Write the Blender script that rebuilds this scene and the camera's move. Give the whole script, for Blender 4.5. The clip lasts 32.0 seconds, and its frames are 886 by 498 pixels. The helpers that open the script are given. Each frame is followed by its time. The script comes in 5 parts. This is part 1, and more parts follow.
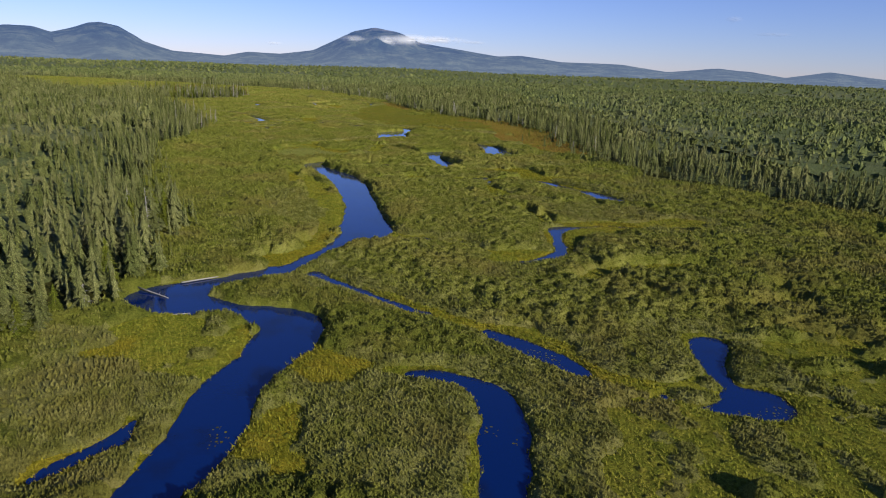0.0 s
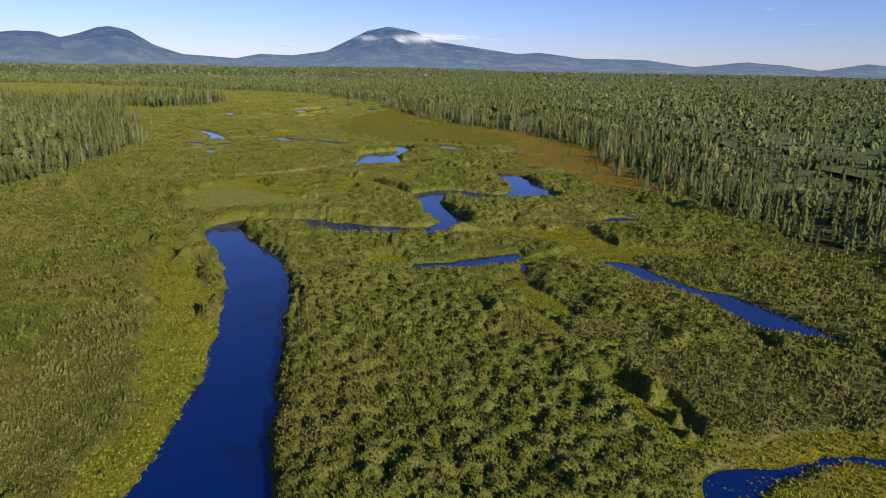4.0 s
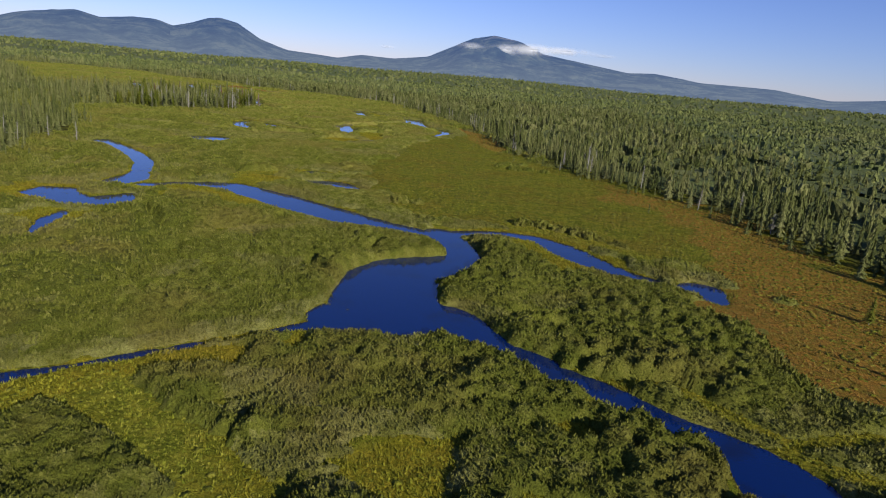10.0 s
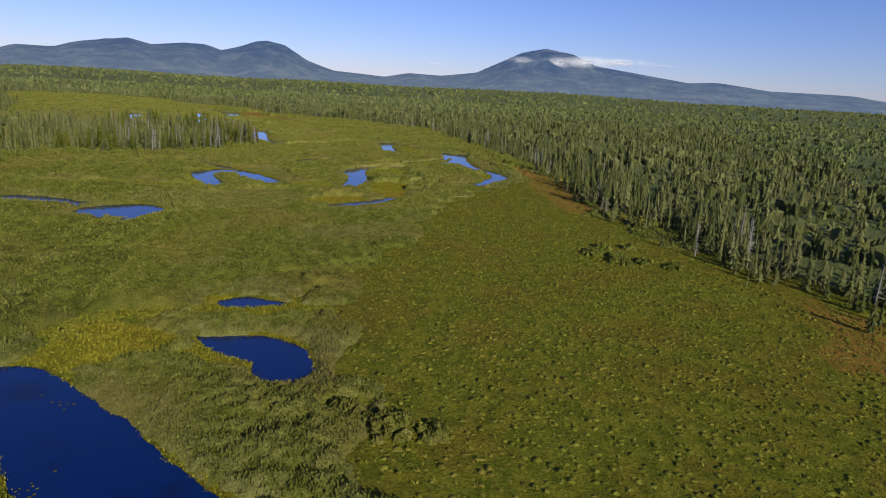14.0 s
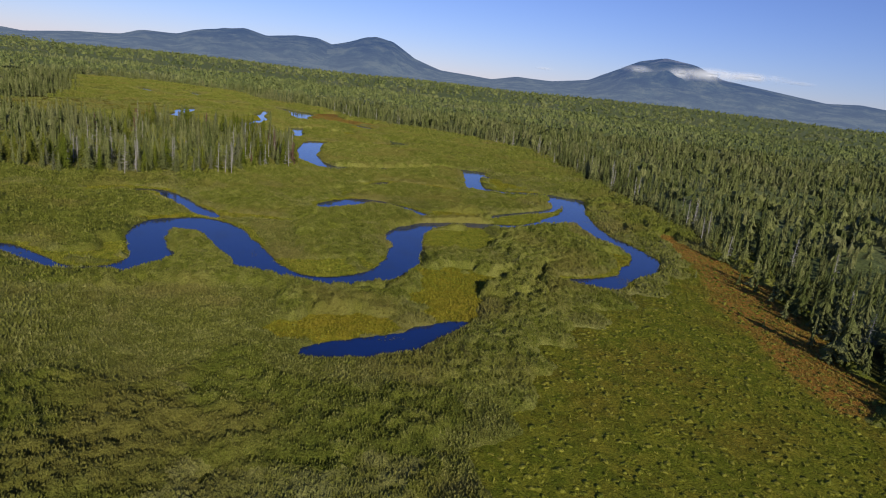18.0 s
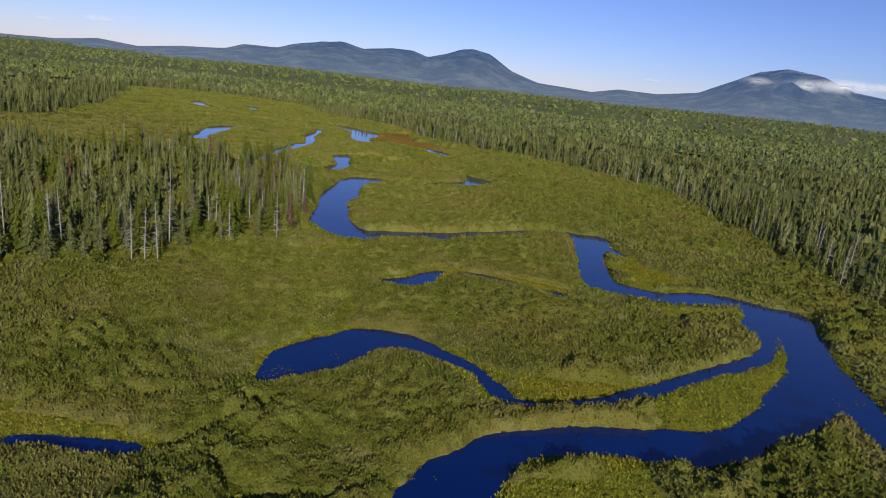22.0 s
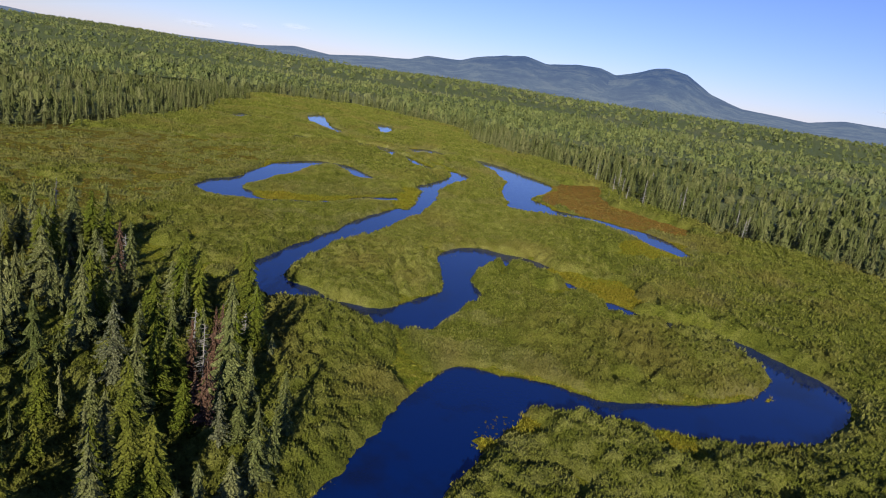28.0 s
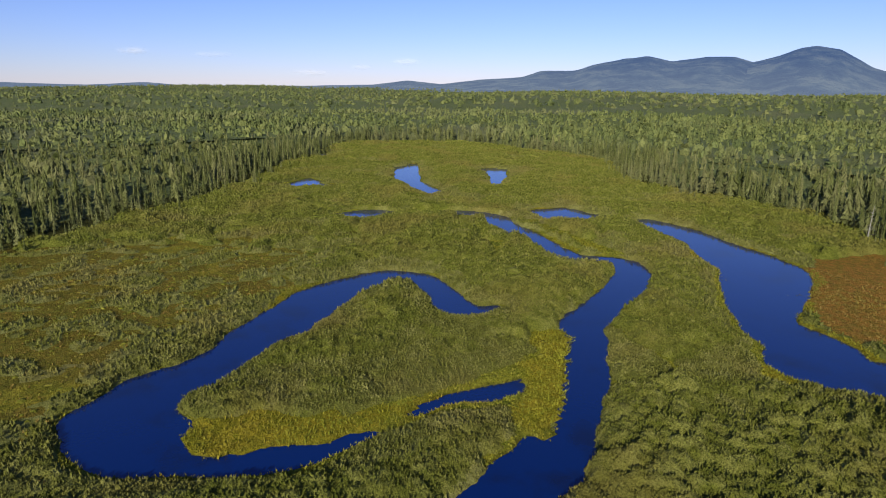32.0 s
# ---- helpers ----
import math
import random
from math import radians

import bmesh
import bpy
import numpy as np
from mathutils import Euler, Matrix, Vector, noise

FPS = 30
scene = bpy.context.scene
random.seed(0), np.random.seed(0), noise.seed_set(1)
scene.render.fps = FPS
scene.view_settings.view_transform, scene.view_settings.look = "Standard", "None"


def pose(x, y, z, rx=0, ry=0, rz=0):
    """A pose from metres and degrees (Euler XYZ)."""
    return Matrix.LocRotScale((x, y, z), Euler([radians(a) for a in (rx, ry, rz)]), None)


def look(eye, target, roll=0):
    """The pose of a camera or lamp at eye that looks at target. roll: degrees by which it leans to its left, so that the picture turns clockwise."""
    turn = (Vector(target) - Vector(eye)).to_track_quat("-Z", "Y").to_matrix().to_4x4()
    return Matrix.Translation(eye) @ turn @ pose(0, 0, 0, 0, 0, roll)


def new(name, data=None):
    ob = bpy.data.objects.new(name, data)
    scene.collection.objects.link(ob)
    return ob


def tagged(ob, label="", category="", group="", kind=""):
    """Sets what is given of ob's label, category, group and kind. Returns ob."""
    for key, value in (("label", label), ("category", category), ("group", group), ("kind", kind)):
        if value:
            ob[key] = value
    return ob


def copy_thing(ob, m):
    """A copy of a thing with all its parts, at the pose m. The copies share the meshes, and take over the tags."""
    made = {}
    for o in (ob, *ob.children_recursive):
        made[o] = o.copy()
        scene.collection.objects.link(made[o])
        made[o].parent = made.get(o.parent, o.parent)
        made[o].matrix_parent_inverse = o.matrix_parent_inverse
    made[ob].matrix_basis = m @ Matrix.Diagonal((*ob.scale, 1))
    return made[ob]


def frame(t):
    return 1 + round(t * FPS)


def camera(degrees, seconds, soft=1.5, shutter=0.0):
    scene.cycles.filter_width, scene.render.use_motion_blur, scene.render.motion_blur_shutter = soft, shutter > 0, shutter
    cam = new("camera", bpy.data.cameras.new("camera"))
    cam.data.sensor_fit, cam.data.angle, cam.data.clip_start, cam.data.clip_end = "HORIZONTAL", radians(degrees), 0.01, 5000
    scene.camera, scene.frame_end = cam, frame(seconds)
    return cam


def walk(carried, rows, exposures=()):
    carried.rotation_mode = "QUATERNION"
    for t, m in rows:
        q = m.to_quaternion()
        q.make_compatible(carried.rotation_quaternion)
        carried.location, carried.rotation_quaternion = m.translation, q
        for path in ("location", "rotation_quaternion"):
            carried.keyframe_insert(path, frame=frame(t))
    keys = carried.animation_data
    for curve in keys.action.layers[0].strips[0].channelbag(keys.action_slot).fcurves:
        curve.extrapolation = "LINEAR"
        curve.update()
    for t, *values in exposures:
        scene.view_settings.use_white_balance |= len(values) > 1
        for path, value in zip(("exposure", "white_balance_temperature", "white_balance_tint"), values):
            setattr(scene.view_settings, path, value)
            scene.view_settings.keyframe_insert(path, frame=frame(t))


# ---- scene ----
EXPOSURE = 0.47


def from_angles(x, y, z, yaw, pitch, roll):
    """A pose from a place and the way ahead: yaw to the left of +y, pitch up, roll as in look()."""
    a, p = radians(yaw), radians(pitch)
    way = Vector((-math.sin(a) * math.cos(p), math.cos(a) * math.cos(p), math.sin(p)))
    return look((x, y, z), Vector((x, y, z)) + 100 * way, roll)


# seconds, eye x y z, yaw, pitch, roll
PATH = [
    (0.0, 0.00, -0.00, 52.52, -6.717, -16.091, 2.150),
    (0.5, 2.96, 17.34, 51.80, -6.208, -16.151, 1.844),
    (1.0, 6.30, 34.82, 51.69, -5.748, -16.215, 1.874),
    (1.5, 8.92, 52.34, 51.00, -5.529, -16.131, 2.157),
    (2.0, 11.43, 69.98, 50.70, -5.510, -16.087, 2.200),
    (2.5, 13.99, 87.39, 50.42, -5.486, -16.052, 1.958),
    (3.0, 16.26, 105.13, 50.43, -5.262, -16.016, 1.569),
    (3.5, 18.79, 122.63, 50.29, -4.898, -16.068, 1.038),
    (5.5, 27.52, 193.64, 50.45, -4.171, -16.774, 2.603),
    (6.0, 29.57, 211.52, 50.08, -3.198, -16.821, 3.592),
    (6.5, 31.92, 229.59, 49.52, -2.237, -16.605, 4.804),
    (7.0, 32.93, 247.89, 49.11, -1.705, -16.321, 6.142),
    (7.5, 33.88, 266.10, 48.58, -1.375, -16.082, 7.239),
    (8.0, 34.23, 284.83, 48.99, -1.170, -15.986, 7.766),
    (8.5, 34.67, 303.16, 48.75, -0.441, -15.818, 7.301),
    (9.0, 34.58, 321.62, 48.77, 0.692, -15.768, 6.765),
    (9.5, 34.33, 339.71, 48.08, 1.753, -15.686, 6.244),
    (10.0, 33.54, 358.12, 47.80, 2.993, -15.700, 5.131),
    (10.5, 32.72, 376.34, 47.28, 4.521, -15.659, 3.747),
    (11.0, 31.49, 394.92, 46.92, 5.872, -15.276, 2.834),
    (11.5, 30.28, 413.30, 46.66, 6.604, -14.954, 2.116),
    (12.0, 28.76, 431.38, 47.18, 6.974, -14.976, 1.494),
    (12.5, 27.44, 448.96, 47.83, 7.198, -15.214, 1.234),
    (13.0, 25.86, 466.81, 48.57, 7.123, -15.093, 1.567),
    (13.5, 23.68, 484.27, 49.10, 7.073, -14.834, 2.062),
    (14.0, 21.98, 501.86, 49.95, 7.810, -14.680, 3.320),
    (14.5, 19.73, 519.42, 50.55, 9.007, -14.862, 5.034),
    (16.5, 8.87, 588.99, 51.94, 13.754, -15.040, 6.224),
    (17.0, 4.53, 606.24, 52.22, 14.108, -14.864, 6.495),
    (17.5, 0.24, 623.57, 52.38, 14.899, -14.889, 6.206),
    (18.0, -4.02, 640.96, 52.62, 16.384, -15.169, 6.325),
    (18.5, -8.65, 658.22, 52.60, 17.676, -15.391, 6.403),
    (19.0, -13.81, 675.36, 52.77, 18.626, -15.504, 6.282),
    (19.5, -19.17, 692.21, 52.67, 19.610, -15.523, 5.575),
    (20.0, -24.97, 708.84, 51.96, 20.983, -15.275, 5.113),
    (20.5, -30.47, 725.11, 51.26, 22.462, -15.055, 5.005),
    (21.0, -36.27, 741.46, 50.91, 23.720, -14.884, 5.437),
    (21.5, -42.67, 757.89, 50.76, 24.458, -14.910, 5.605),
    (22.0, -49.45, 774.18, 50.74, 24.860, -14.964, 6.192),
    (22.5, -56.79, 789.82, 50.32, 25.263, -15.079, 7.656),
    (23.0, -64.32, 805.49, 50.46, 26.355, -15.326, 8.451),
    (23.5, -72.21, 820.89, 50.13, 28.057, -15.480, 8.129),
    (24.0, -80.53, 835.79, 49.61, 30.229, -15.458, 7.815),
    (24.5, -88.60, 850.58, 48.75, 32.063, -15.374, 8.520),
    (25.0, -97.18, 865.46, 48.84, 33.483, -15.384, 9.084),
    (25.5, -105.29, 880.82, 48.37, 34.423, -15.379, 8.797),
    (27.5, -147.57, 936.76, 48.79, 39.004, -15.450, 8.945),
    (28.0, -159.23, 949.99, 49.02, 40.044, -15.482, 8.525),
    (28.5, -170.68, 963.00, 49.23, 40.929, -15.450, 7.718),
    (29.0, -182.79, 975.59, 49.53, 41.934, -15.554, 6.872),
    (29.5, -194.58, 988.28, 49.46, 43.345, -15.749, 5.963),
    (30.0, -206.85, 1000.31, 49.27, 45.107, -15.935, 4.501),
    (30.5, -219.33, 1012.10, 49.27, 46.873, -16.083, 3.281),
    (31.0, -232.06, 1023.79, 49.47, 49.008, -15.755, 2.485),
    (31.5, -244.38, 1035.87, 49.63, 50.977, -15.169, 1.569),
    (32.0, -257.52, 1047.23, 49.83, 52.098, -14.603, 0.379),
]
cam = camera(69.617, 32.0, 1.0)
walk(cam, [(t, from_angles(*row)) for t, *row in PATH], [(t, EXPOSURE + e) for t, e in ((0.0, 0.0), (3.0, 0.1), (6.0, 0.06), (8.0, 0.2), (10.0, -0.1), (12.0, 0.0), (14.0, -0.2), (18.0, -0.28), (22.0, -0.22), (25.0, -0.12), (28.0, -0.02), (30.0, -0.04), (32.0, 0.0))])

# ---- sky and sun ----
SUN_ELEVATION, SUN_AZIMUTH = 22.6, 142.5  # degrees; azimuth clockwise from +y
world = bpy.data.worlds.new("sky")
scene.world = world
world.use_nodes = True
sky = world.node_tree.nodes.new("ShaderNodeTexSky")
sky.sky_type, sky.sun_disc = "NISHITA", False
sky.sun_elevation, sky.sun_rotation = radians(SUN_ELEVATION), radians(SUN_AZIMUTH)
sky.altitude, sky.air_density, sky.dust_density, sky.ozone_density = 500, 1.0, 0.0, 3.0
tint = world.node_tree.nodes.new("ShaderNodeMix")  # clear morning air, bluer than the model's
tint.data_type, tint.blend_type = "RGBA", "MULTIPLY"
tint.inputs[0].default_value, tint.inputs[7].default_value = 1.0, (0.84, 0.90, 1.50, 1.0)
world.node_tree.links.new(sky.outputs[0], tint.inputs[6])
world.node_tree.links.new(tint.outputs[2], world.node_tree.nodes["Background"].inputs[0])
world.node_tree.nodes["Background"].inputs[1].default_value = 0.063
sun = new("sun", bpy.data.lights.new("sun", "SUN"))
sun.data.energy, sun.data.angle, sun.data.color = 5.0, radians(0.53), (1.0, 0.93, 0.80)
_a, _e = radians(SUN_AZIMUTH), radians(SUN_ELEVATION)
sun.matrix_world = look((300 * math.sin(_a), 300 * math.cos(_a), 300 * math.tan(_e)), (0, 0, 0))


# ---- materials ----
class Nodes:
    """A small builder for node materials."""

    def __init__(self, name):
        self.mat = bpy.data.materials.new(name)
        self.mat.use_nodes = True
        self.tree = self.mat.node_tree
        self.shader = self.tree.nodes["Principled BSDF"]
        self.out = self.tree.nodes["Material Output"]

    def add(self, kind, **inputs):
        node = self.tree.nodes.new(kind)
        for key, value in inputs.items():
            self.put(node.inputs[key.replace("_", " ")], value)
        return node

    def put(self, socket, value):
        if isinstance(value, bpy.types.NodeSocket):
            self.tree.links.new(value, socket)
        else:
            socket.default_value = value

    def noise(self, scale, detail=3.0, rough=0.55, where=None):
        n = self.add("ShaderNodeTexNoise", Scale=scale, Detail=detail, Roughness=rough)
        self.put(n.inputs["Vector"], where or self.place())
        return n.outputs["Fac"]

    def place(self):
        return self.add("ShaderNodeNewGeometry").outputs["Position"]

    def island(self):
        return self.add("ShaderNodeNewGeometry").outputs["Random Per Island"]

    def attribute(self, name):
        n = self.add("ShaderNodeAttribute")
        n.attribute_name = name
        return n.outputs["Fac"]

    def ramp(self, fac, stops):
        n = self.add("ShaderNodeValToRGB", Fac=fac)
        while len(n.color_ramp.elements) < len(stops):
            n.color_ramp.elements.new(0.5)
        for e, (at, col) in zip(n.color_ramp.elements, stops):
            e.position, e.color = at, (*col, 1.0) if len(col) == 3 else col
        return n.outputs["Color"]

    def mix(self, fac, a, b, mode="MIX"):
        n = self.add("ShaderNodeMix")
        n.data_type, n.blend_type = "RGBA", mode
        self.put(n.inputs[0], fac)
        for s, v in ((n.inputs[6], a), (n.inputs[7], b)):
            self.put(s, (*v, 1.0) if isinstance(v, tuple) and len(v) == 3 else v)
        return n.outputs[2]

    def math(self, how, a, b=0.0):
        n = self.add("ShaderNodeMath")
        n.operation = how
        self.put(n.inputs[0], a)
        self.put(n.inputs[1], b)
        return n.outputs[0]

    def span(self, value, lo, hi, to_lo=0.0, to_hi=1.0):
        n = self.add("ShaderNodeMapRange")
        n.interpolation_type = "SMOOTHSTEP"
        for k, v in zip(range(5), (value, lo, hi, to_lo, to_hi)):
            self.put(n.inputs[k], v)
        return n.outputs[0]

    def bump(self, height, strength, distance):
        n = self.add("ShaderNodeBump", Strength=strength, Distance=distance)
        self.put(n.inputs["Height"], height)
        self.put(self.shader.inputs["Normal"], n.outputs[0])

    def finish(self, color, rough=0.8, specular=0.3, **more):
        self.put(self.shader.inputs["Base Color"], (*color, 1.0) if isinstance(color, tuple) else color)
        self.put(self.shader.inputs["Roughness"], rough)
        self.put(self.shader.inputs["Specular IOR Level"], specular)
        for key, value in more.items():
            self.put(self.shader.inputs[key.replace("_", " ")], value)
        return self.mat


def foliage_material(name, dark, mid, light, dry, grain=2.4, patch=0.035, dry_share=0.5, bump=0.9, lace=0.0, gaps=0.47):
    """Leaves: a tone for each clump, broad patches of drier growth, a leafy fine relief."""
    m = Nodes(name)
    tone = m.ramp(m.math("ADD", m.math("MULTIPLY", m.island(), 0.35), m.math("MULTIPLY", m.attribute("tone"), 0.65)), [(0.08, dark), (0.5, mid), (0.92, light)])
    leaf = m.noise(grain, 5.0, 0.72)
    if lace:  # leafy sprays, each lighter in the middle and darker at the rim
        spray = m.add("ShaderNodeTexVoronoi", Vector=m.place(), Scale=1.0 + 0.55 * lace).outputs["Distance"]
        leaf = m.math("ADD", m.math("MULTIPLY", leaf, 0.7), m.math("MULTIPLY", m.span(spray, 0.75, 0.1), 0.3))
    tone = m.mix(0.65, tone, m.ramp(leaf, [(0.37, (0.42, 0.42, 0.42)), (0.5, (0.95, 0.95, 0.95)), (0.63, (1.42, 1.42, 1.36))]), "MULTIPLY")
    broad = m.span(m.noise(patch, 4.0), 0.46, 0.68)
    tone = m.mix(m.math("MULTIPLY", broad, dry_share), tone, m.mix(leaf, tuple(0.6 * c for c in dry), tuple(1.3 * c for c in dry)))
    m.bump(leaf, bump, 0.9)
    if lace:  # gaps between the leaves
        m.put(m.shader.inputs["Alpha"], m.span(m.noise(lace, 2.0, 0.6), gaps - 0.008, gaps + 0.008))
    return m.finish(tone, m.span(leaf, 0.38, 0.62, 0.95, 0.7), 0.06)


def ground_material():
    """Dark ground under growth, grass, sedge at the water and rusty bog, by where each grows."""
    m = Nodes("marsh ground")
    fine, mid, broad = m.noise(1.8, 5.0, 0.75), m.noise(0.3, 4.0), m.noise(0.05, 4.0)
    grass = m.mix(m.span(mid, 0.35, 0.65), (0.130, 0.150, 0.014), (0.235, 0.228, 0.024))
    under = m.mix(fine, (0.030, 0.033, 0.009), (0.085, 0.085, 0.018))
    rust = m.mix(m.span(m.noise(0.5, 5.0, 0.7), 0.4, 0.6), (0.200, 0.135, 0.022), (0.310, 0.150, 0.030))
    bog = m.mix(m.span(broad, 0.42, 0.62), m.mix(m.span(mid, 0.35, 0.65), (0.105, 0.122, 0.010), (0.182, 0.178, 0.017)), m.mix(m.span(mid, 0.35, 0.65), (0.124, 0.114, 0.012), (0.190, 0.156, 0.018)))
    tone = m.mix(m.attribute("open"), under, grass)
    tone = m.mix(m.attribute("reeds"), tone, (0.170, 0.188, 0.050))
    tone = m.mix(m.attribute("bog"), tone, bog)
    tone = m.mix(m.attribute("rust"), tone, rust)
    sedge = m.mix(m.span(mid, 0.35, 0.65), (0.170, 0.160, 0.012), (0.275, 0.222, 0.020))
    tone = m.mix(m.attribute("sedge"), tone, sedge)
    tone = m.mix(m.attribute("wet"), tone, (0.020, 0.014, 0.006))
    tone = m.mix(0.8, tone, m.ramp(fine, [(0.34, (0.40, 0.40, 0.40)), (0.5, (0.95, 0.95, 0.95)), (0.66, (1.4, 1.4, 1.35))]), "MULTIPLY")
    m.bump(m.math("ADD", fine, m.noise(5.0, 2.0)), 1.0, 0.5)
    return m.finish(tone, 0.95, 0.04)


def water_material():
    m = Nodes("still water painted sky blue")
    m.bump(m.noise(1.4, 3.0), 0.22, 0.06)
    # the sky's mirrored blue is painted into the base colour and specular tint
    sky_blue = m.mix(m.span(m.noise(0.08, 4.0), 0.5, 0.7), (0.001, 0.012, 0.080), (0.003, 0.008, 0.040))
    return m.finish(sky_blue, 0.03, 0.5, IOR=1.45, Specular_Tint=(0.35, 0.62, 1.0, 1.0))


def bark_material(name, a, b):
    m = Nodes(name)
    streak = m.add("ShaderNodeMapping")
    m.put(streak.inputs["Vector"], m.place())
    streak.inputs["Scale"].default_value = (6, 6, 0.8)
    grain = m.noise(1.5, 4.0, 0.6, streak.outputs[0])
    m.bump(grain, 0.5, 0.05)
    return m.finish(m.mix(grain, a, b), 0.85, 0.2)


def mountain_material(name, rock):
    """Wooded slopes far off; a faint blue glow stands for the air between."""
    m = Nodes(name)
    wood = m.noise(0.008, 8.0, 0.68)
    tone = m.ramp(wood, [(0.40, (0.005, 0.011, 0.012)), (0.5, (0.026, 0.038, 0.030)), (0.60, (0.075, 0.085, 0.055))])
    height = m.add("ShaderNodeSeparateXYZ", Vector=m.place()).outputs[2]
    bare = m.math("MULTIPLY", m.span(m.math("ADD", height, m.math("MULTIPLY", wood, 90.0)), rock, rock + 45), m.span(m.noise(0.012, 5.0), 0.45, 0.6))
    tone = m.mix(bare, tone, (0.21, 0.19, 0.17))
    m.bump(wood, 1.0, 90.0)
    mat = m.finish(tone, 0.95, 0.0)
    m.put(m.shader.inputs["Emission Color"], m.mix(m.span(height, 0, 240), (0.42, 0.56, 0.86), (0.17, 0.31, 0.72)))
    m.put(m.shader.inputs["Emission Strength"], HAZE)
    return mat


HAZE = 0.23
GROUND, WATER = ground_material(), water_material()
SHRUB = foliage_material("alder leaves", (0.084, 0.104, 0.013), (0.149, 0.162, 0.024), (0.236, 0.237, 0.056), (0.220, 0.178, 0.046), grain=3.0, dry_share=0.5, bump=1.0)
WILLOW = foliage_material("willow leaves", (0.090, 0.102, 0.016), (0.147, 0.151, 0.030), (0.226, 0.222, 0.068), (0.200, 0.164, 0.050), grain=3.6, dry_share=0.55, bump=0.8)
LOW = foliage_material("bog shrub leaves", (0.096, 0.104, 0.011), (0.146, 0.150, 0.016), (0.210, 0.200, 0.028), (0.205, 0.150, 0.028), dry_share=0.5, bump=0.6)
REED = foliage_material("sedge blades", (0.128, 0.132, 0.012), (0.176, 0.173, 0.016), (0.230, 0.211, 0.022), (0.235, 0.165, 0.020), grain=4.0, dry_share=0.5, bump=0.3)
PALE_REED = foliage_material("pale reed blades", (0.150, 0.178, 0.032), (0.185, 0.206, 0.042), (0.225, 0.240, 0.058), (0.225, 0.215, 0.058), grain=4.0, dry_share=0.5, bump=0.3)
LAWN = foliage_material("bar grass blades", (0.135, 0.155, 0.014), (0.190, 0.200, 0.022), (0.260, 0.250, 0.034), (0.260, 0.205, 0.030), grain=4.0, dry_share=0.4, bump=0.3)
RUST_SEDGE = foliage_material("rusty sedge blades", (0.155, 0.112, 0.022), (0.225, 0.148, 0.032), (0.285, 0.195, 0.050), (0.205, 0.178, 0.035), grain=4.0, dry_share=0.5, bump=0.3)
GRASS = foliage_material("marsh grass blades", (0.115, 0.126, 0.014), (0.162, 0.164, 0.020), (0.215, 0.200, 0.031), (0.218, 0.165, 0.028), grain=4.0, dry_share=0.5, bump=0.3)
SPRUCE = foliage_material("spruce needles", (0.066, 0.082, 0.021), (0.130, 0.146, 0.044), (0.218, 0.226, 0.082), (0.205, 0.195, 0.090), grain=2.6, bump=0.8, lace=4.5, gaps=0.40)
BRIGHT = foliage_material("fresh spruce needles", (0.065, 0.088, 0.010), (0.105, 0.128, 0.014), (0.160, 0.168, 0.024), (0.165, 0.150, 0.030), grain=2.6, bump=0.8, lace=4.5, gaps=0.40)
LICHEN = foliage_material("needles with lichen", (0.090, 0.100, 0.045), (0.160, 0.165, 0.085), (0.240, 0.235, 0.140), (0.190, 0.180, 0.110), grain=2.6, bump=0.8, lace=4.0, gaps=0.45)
# tones lightened to put the haze over the far trees into the colour
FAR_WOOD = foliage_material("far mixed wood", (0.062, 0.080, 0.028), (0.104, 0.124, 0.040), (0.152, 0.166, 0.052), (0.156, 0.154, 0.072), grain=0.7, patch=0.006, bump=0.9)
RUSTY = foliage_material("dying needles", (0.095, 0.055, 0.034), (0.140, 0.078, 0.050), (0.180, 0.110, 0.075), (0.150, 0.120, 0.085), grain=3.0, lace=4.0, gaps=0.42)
BARK = bark_material("grey bark", (0.10, 0.085, 0.07), (0.26, 0.23, 0.20))
SILVER = bark_material("weathered bare wood", (0.15, 0.14, 0.125), (0.34, 0.32, 0.29))
PAD = foliage_material("floating leaves", (0.06, 0.06, 0.010), (0.10, 0.09, 0.014), (0.15, 0.13, 0.018), (0.08, 0.045, 0.018), bump=0.2)


# ---- meshes from arrays ----
def mesh_of(name, verts, tris, material, smooth=True, fields=None):
    """One mesh of triangles from arrays; fields are values a vertex."""
    me = bpy.data.meshes.new(name)
    verts, tris = np.asarray(verts, np.float32), np.asarray(tris, np.int32)
    me.vertices.add(len(verts))
    me.vertices.foreach_set("co", verts.ravel())
    me.loops.add(tris.size)
    me.loops.foreach_set("vertex_index", tris.ravel())
    me.polygons.add(len(tris))
    me.polygons.foreach_set("loop_start", np.arange(0, tris.size, 3, dtype=np.int32))
    me.polygons.foreach_set("use_smooth", np.full(len(tris), smooth))
    me.update(calc_edges=True)
    for key, values in (fields or {}).items():
        me.attributes.new(key, "FLOAT", "POINT").data.foreach_set("value", np.asarray(values, np.float32))
    me.materials.append(material)
    return me


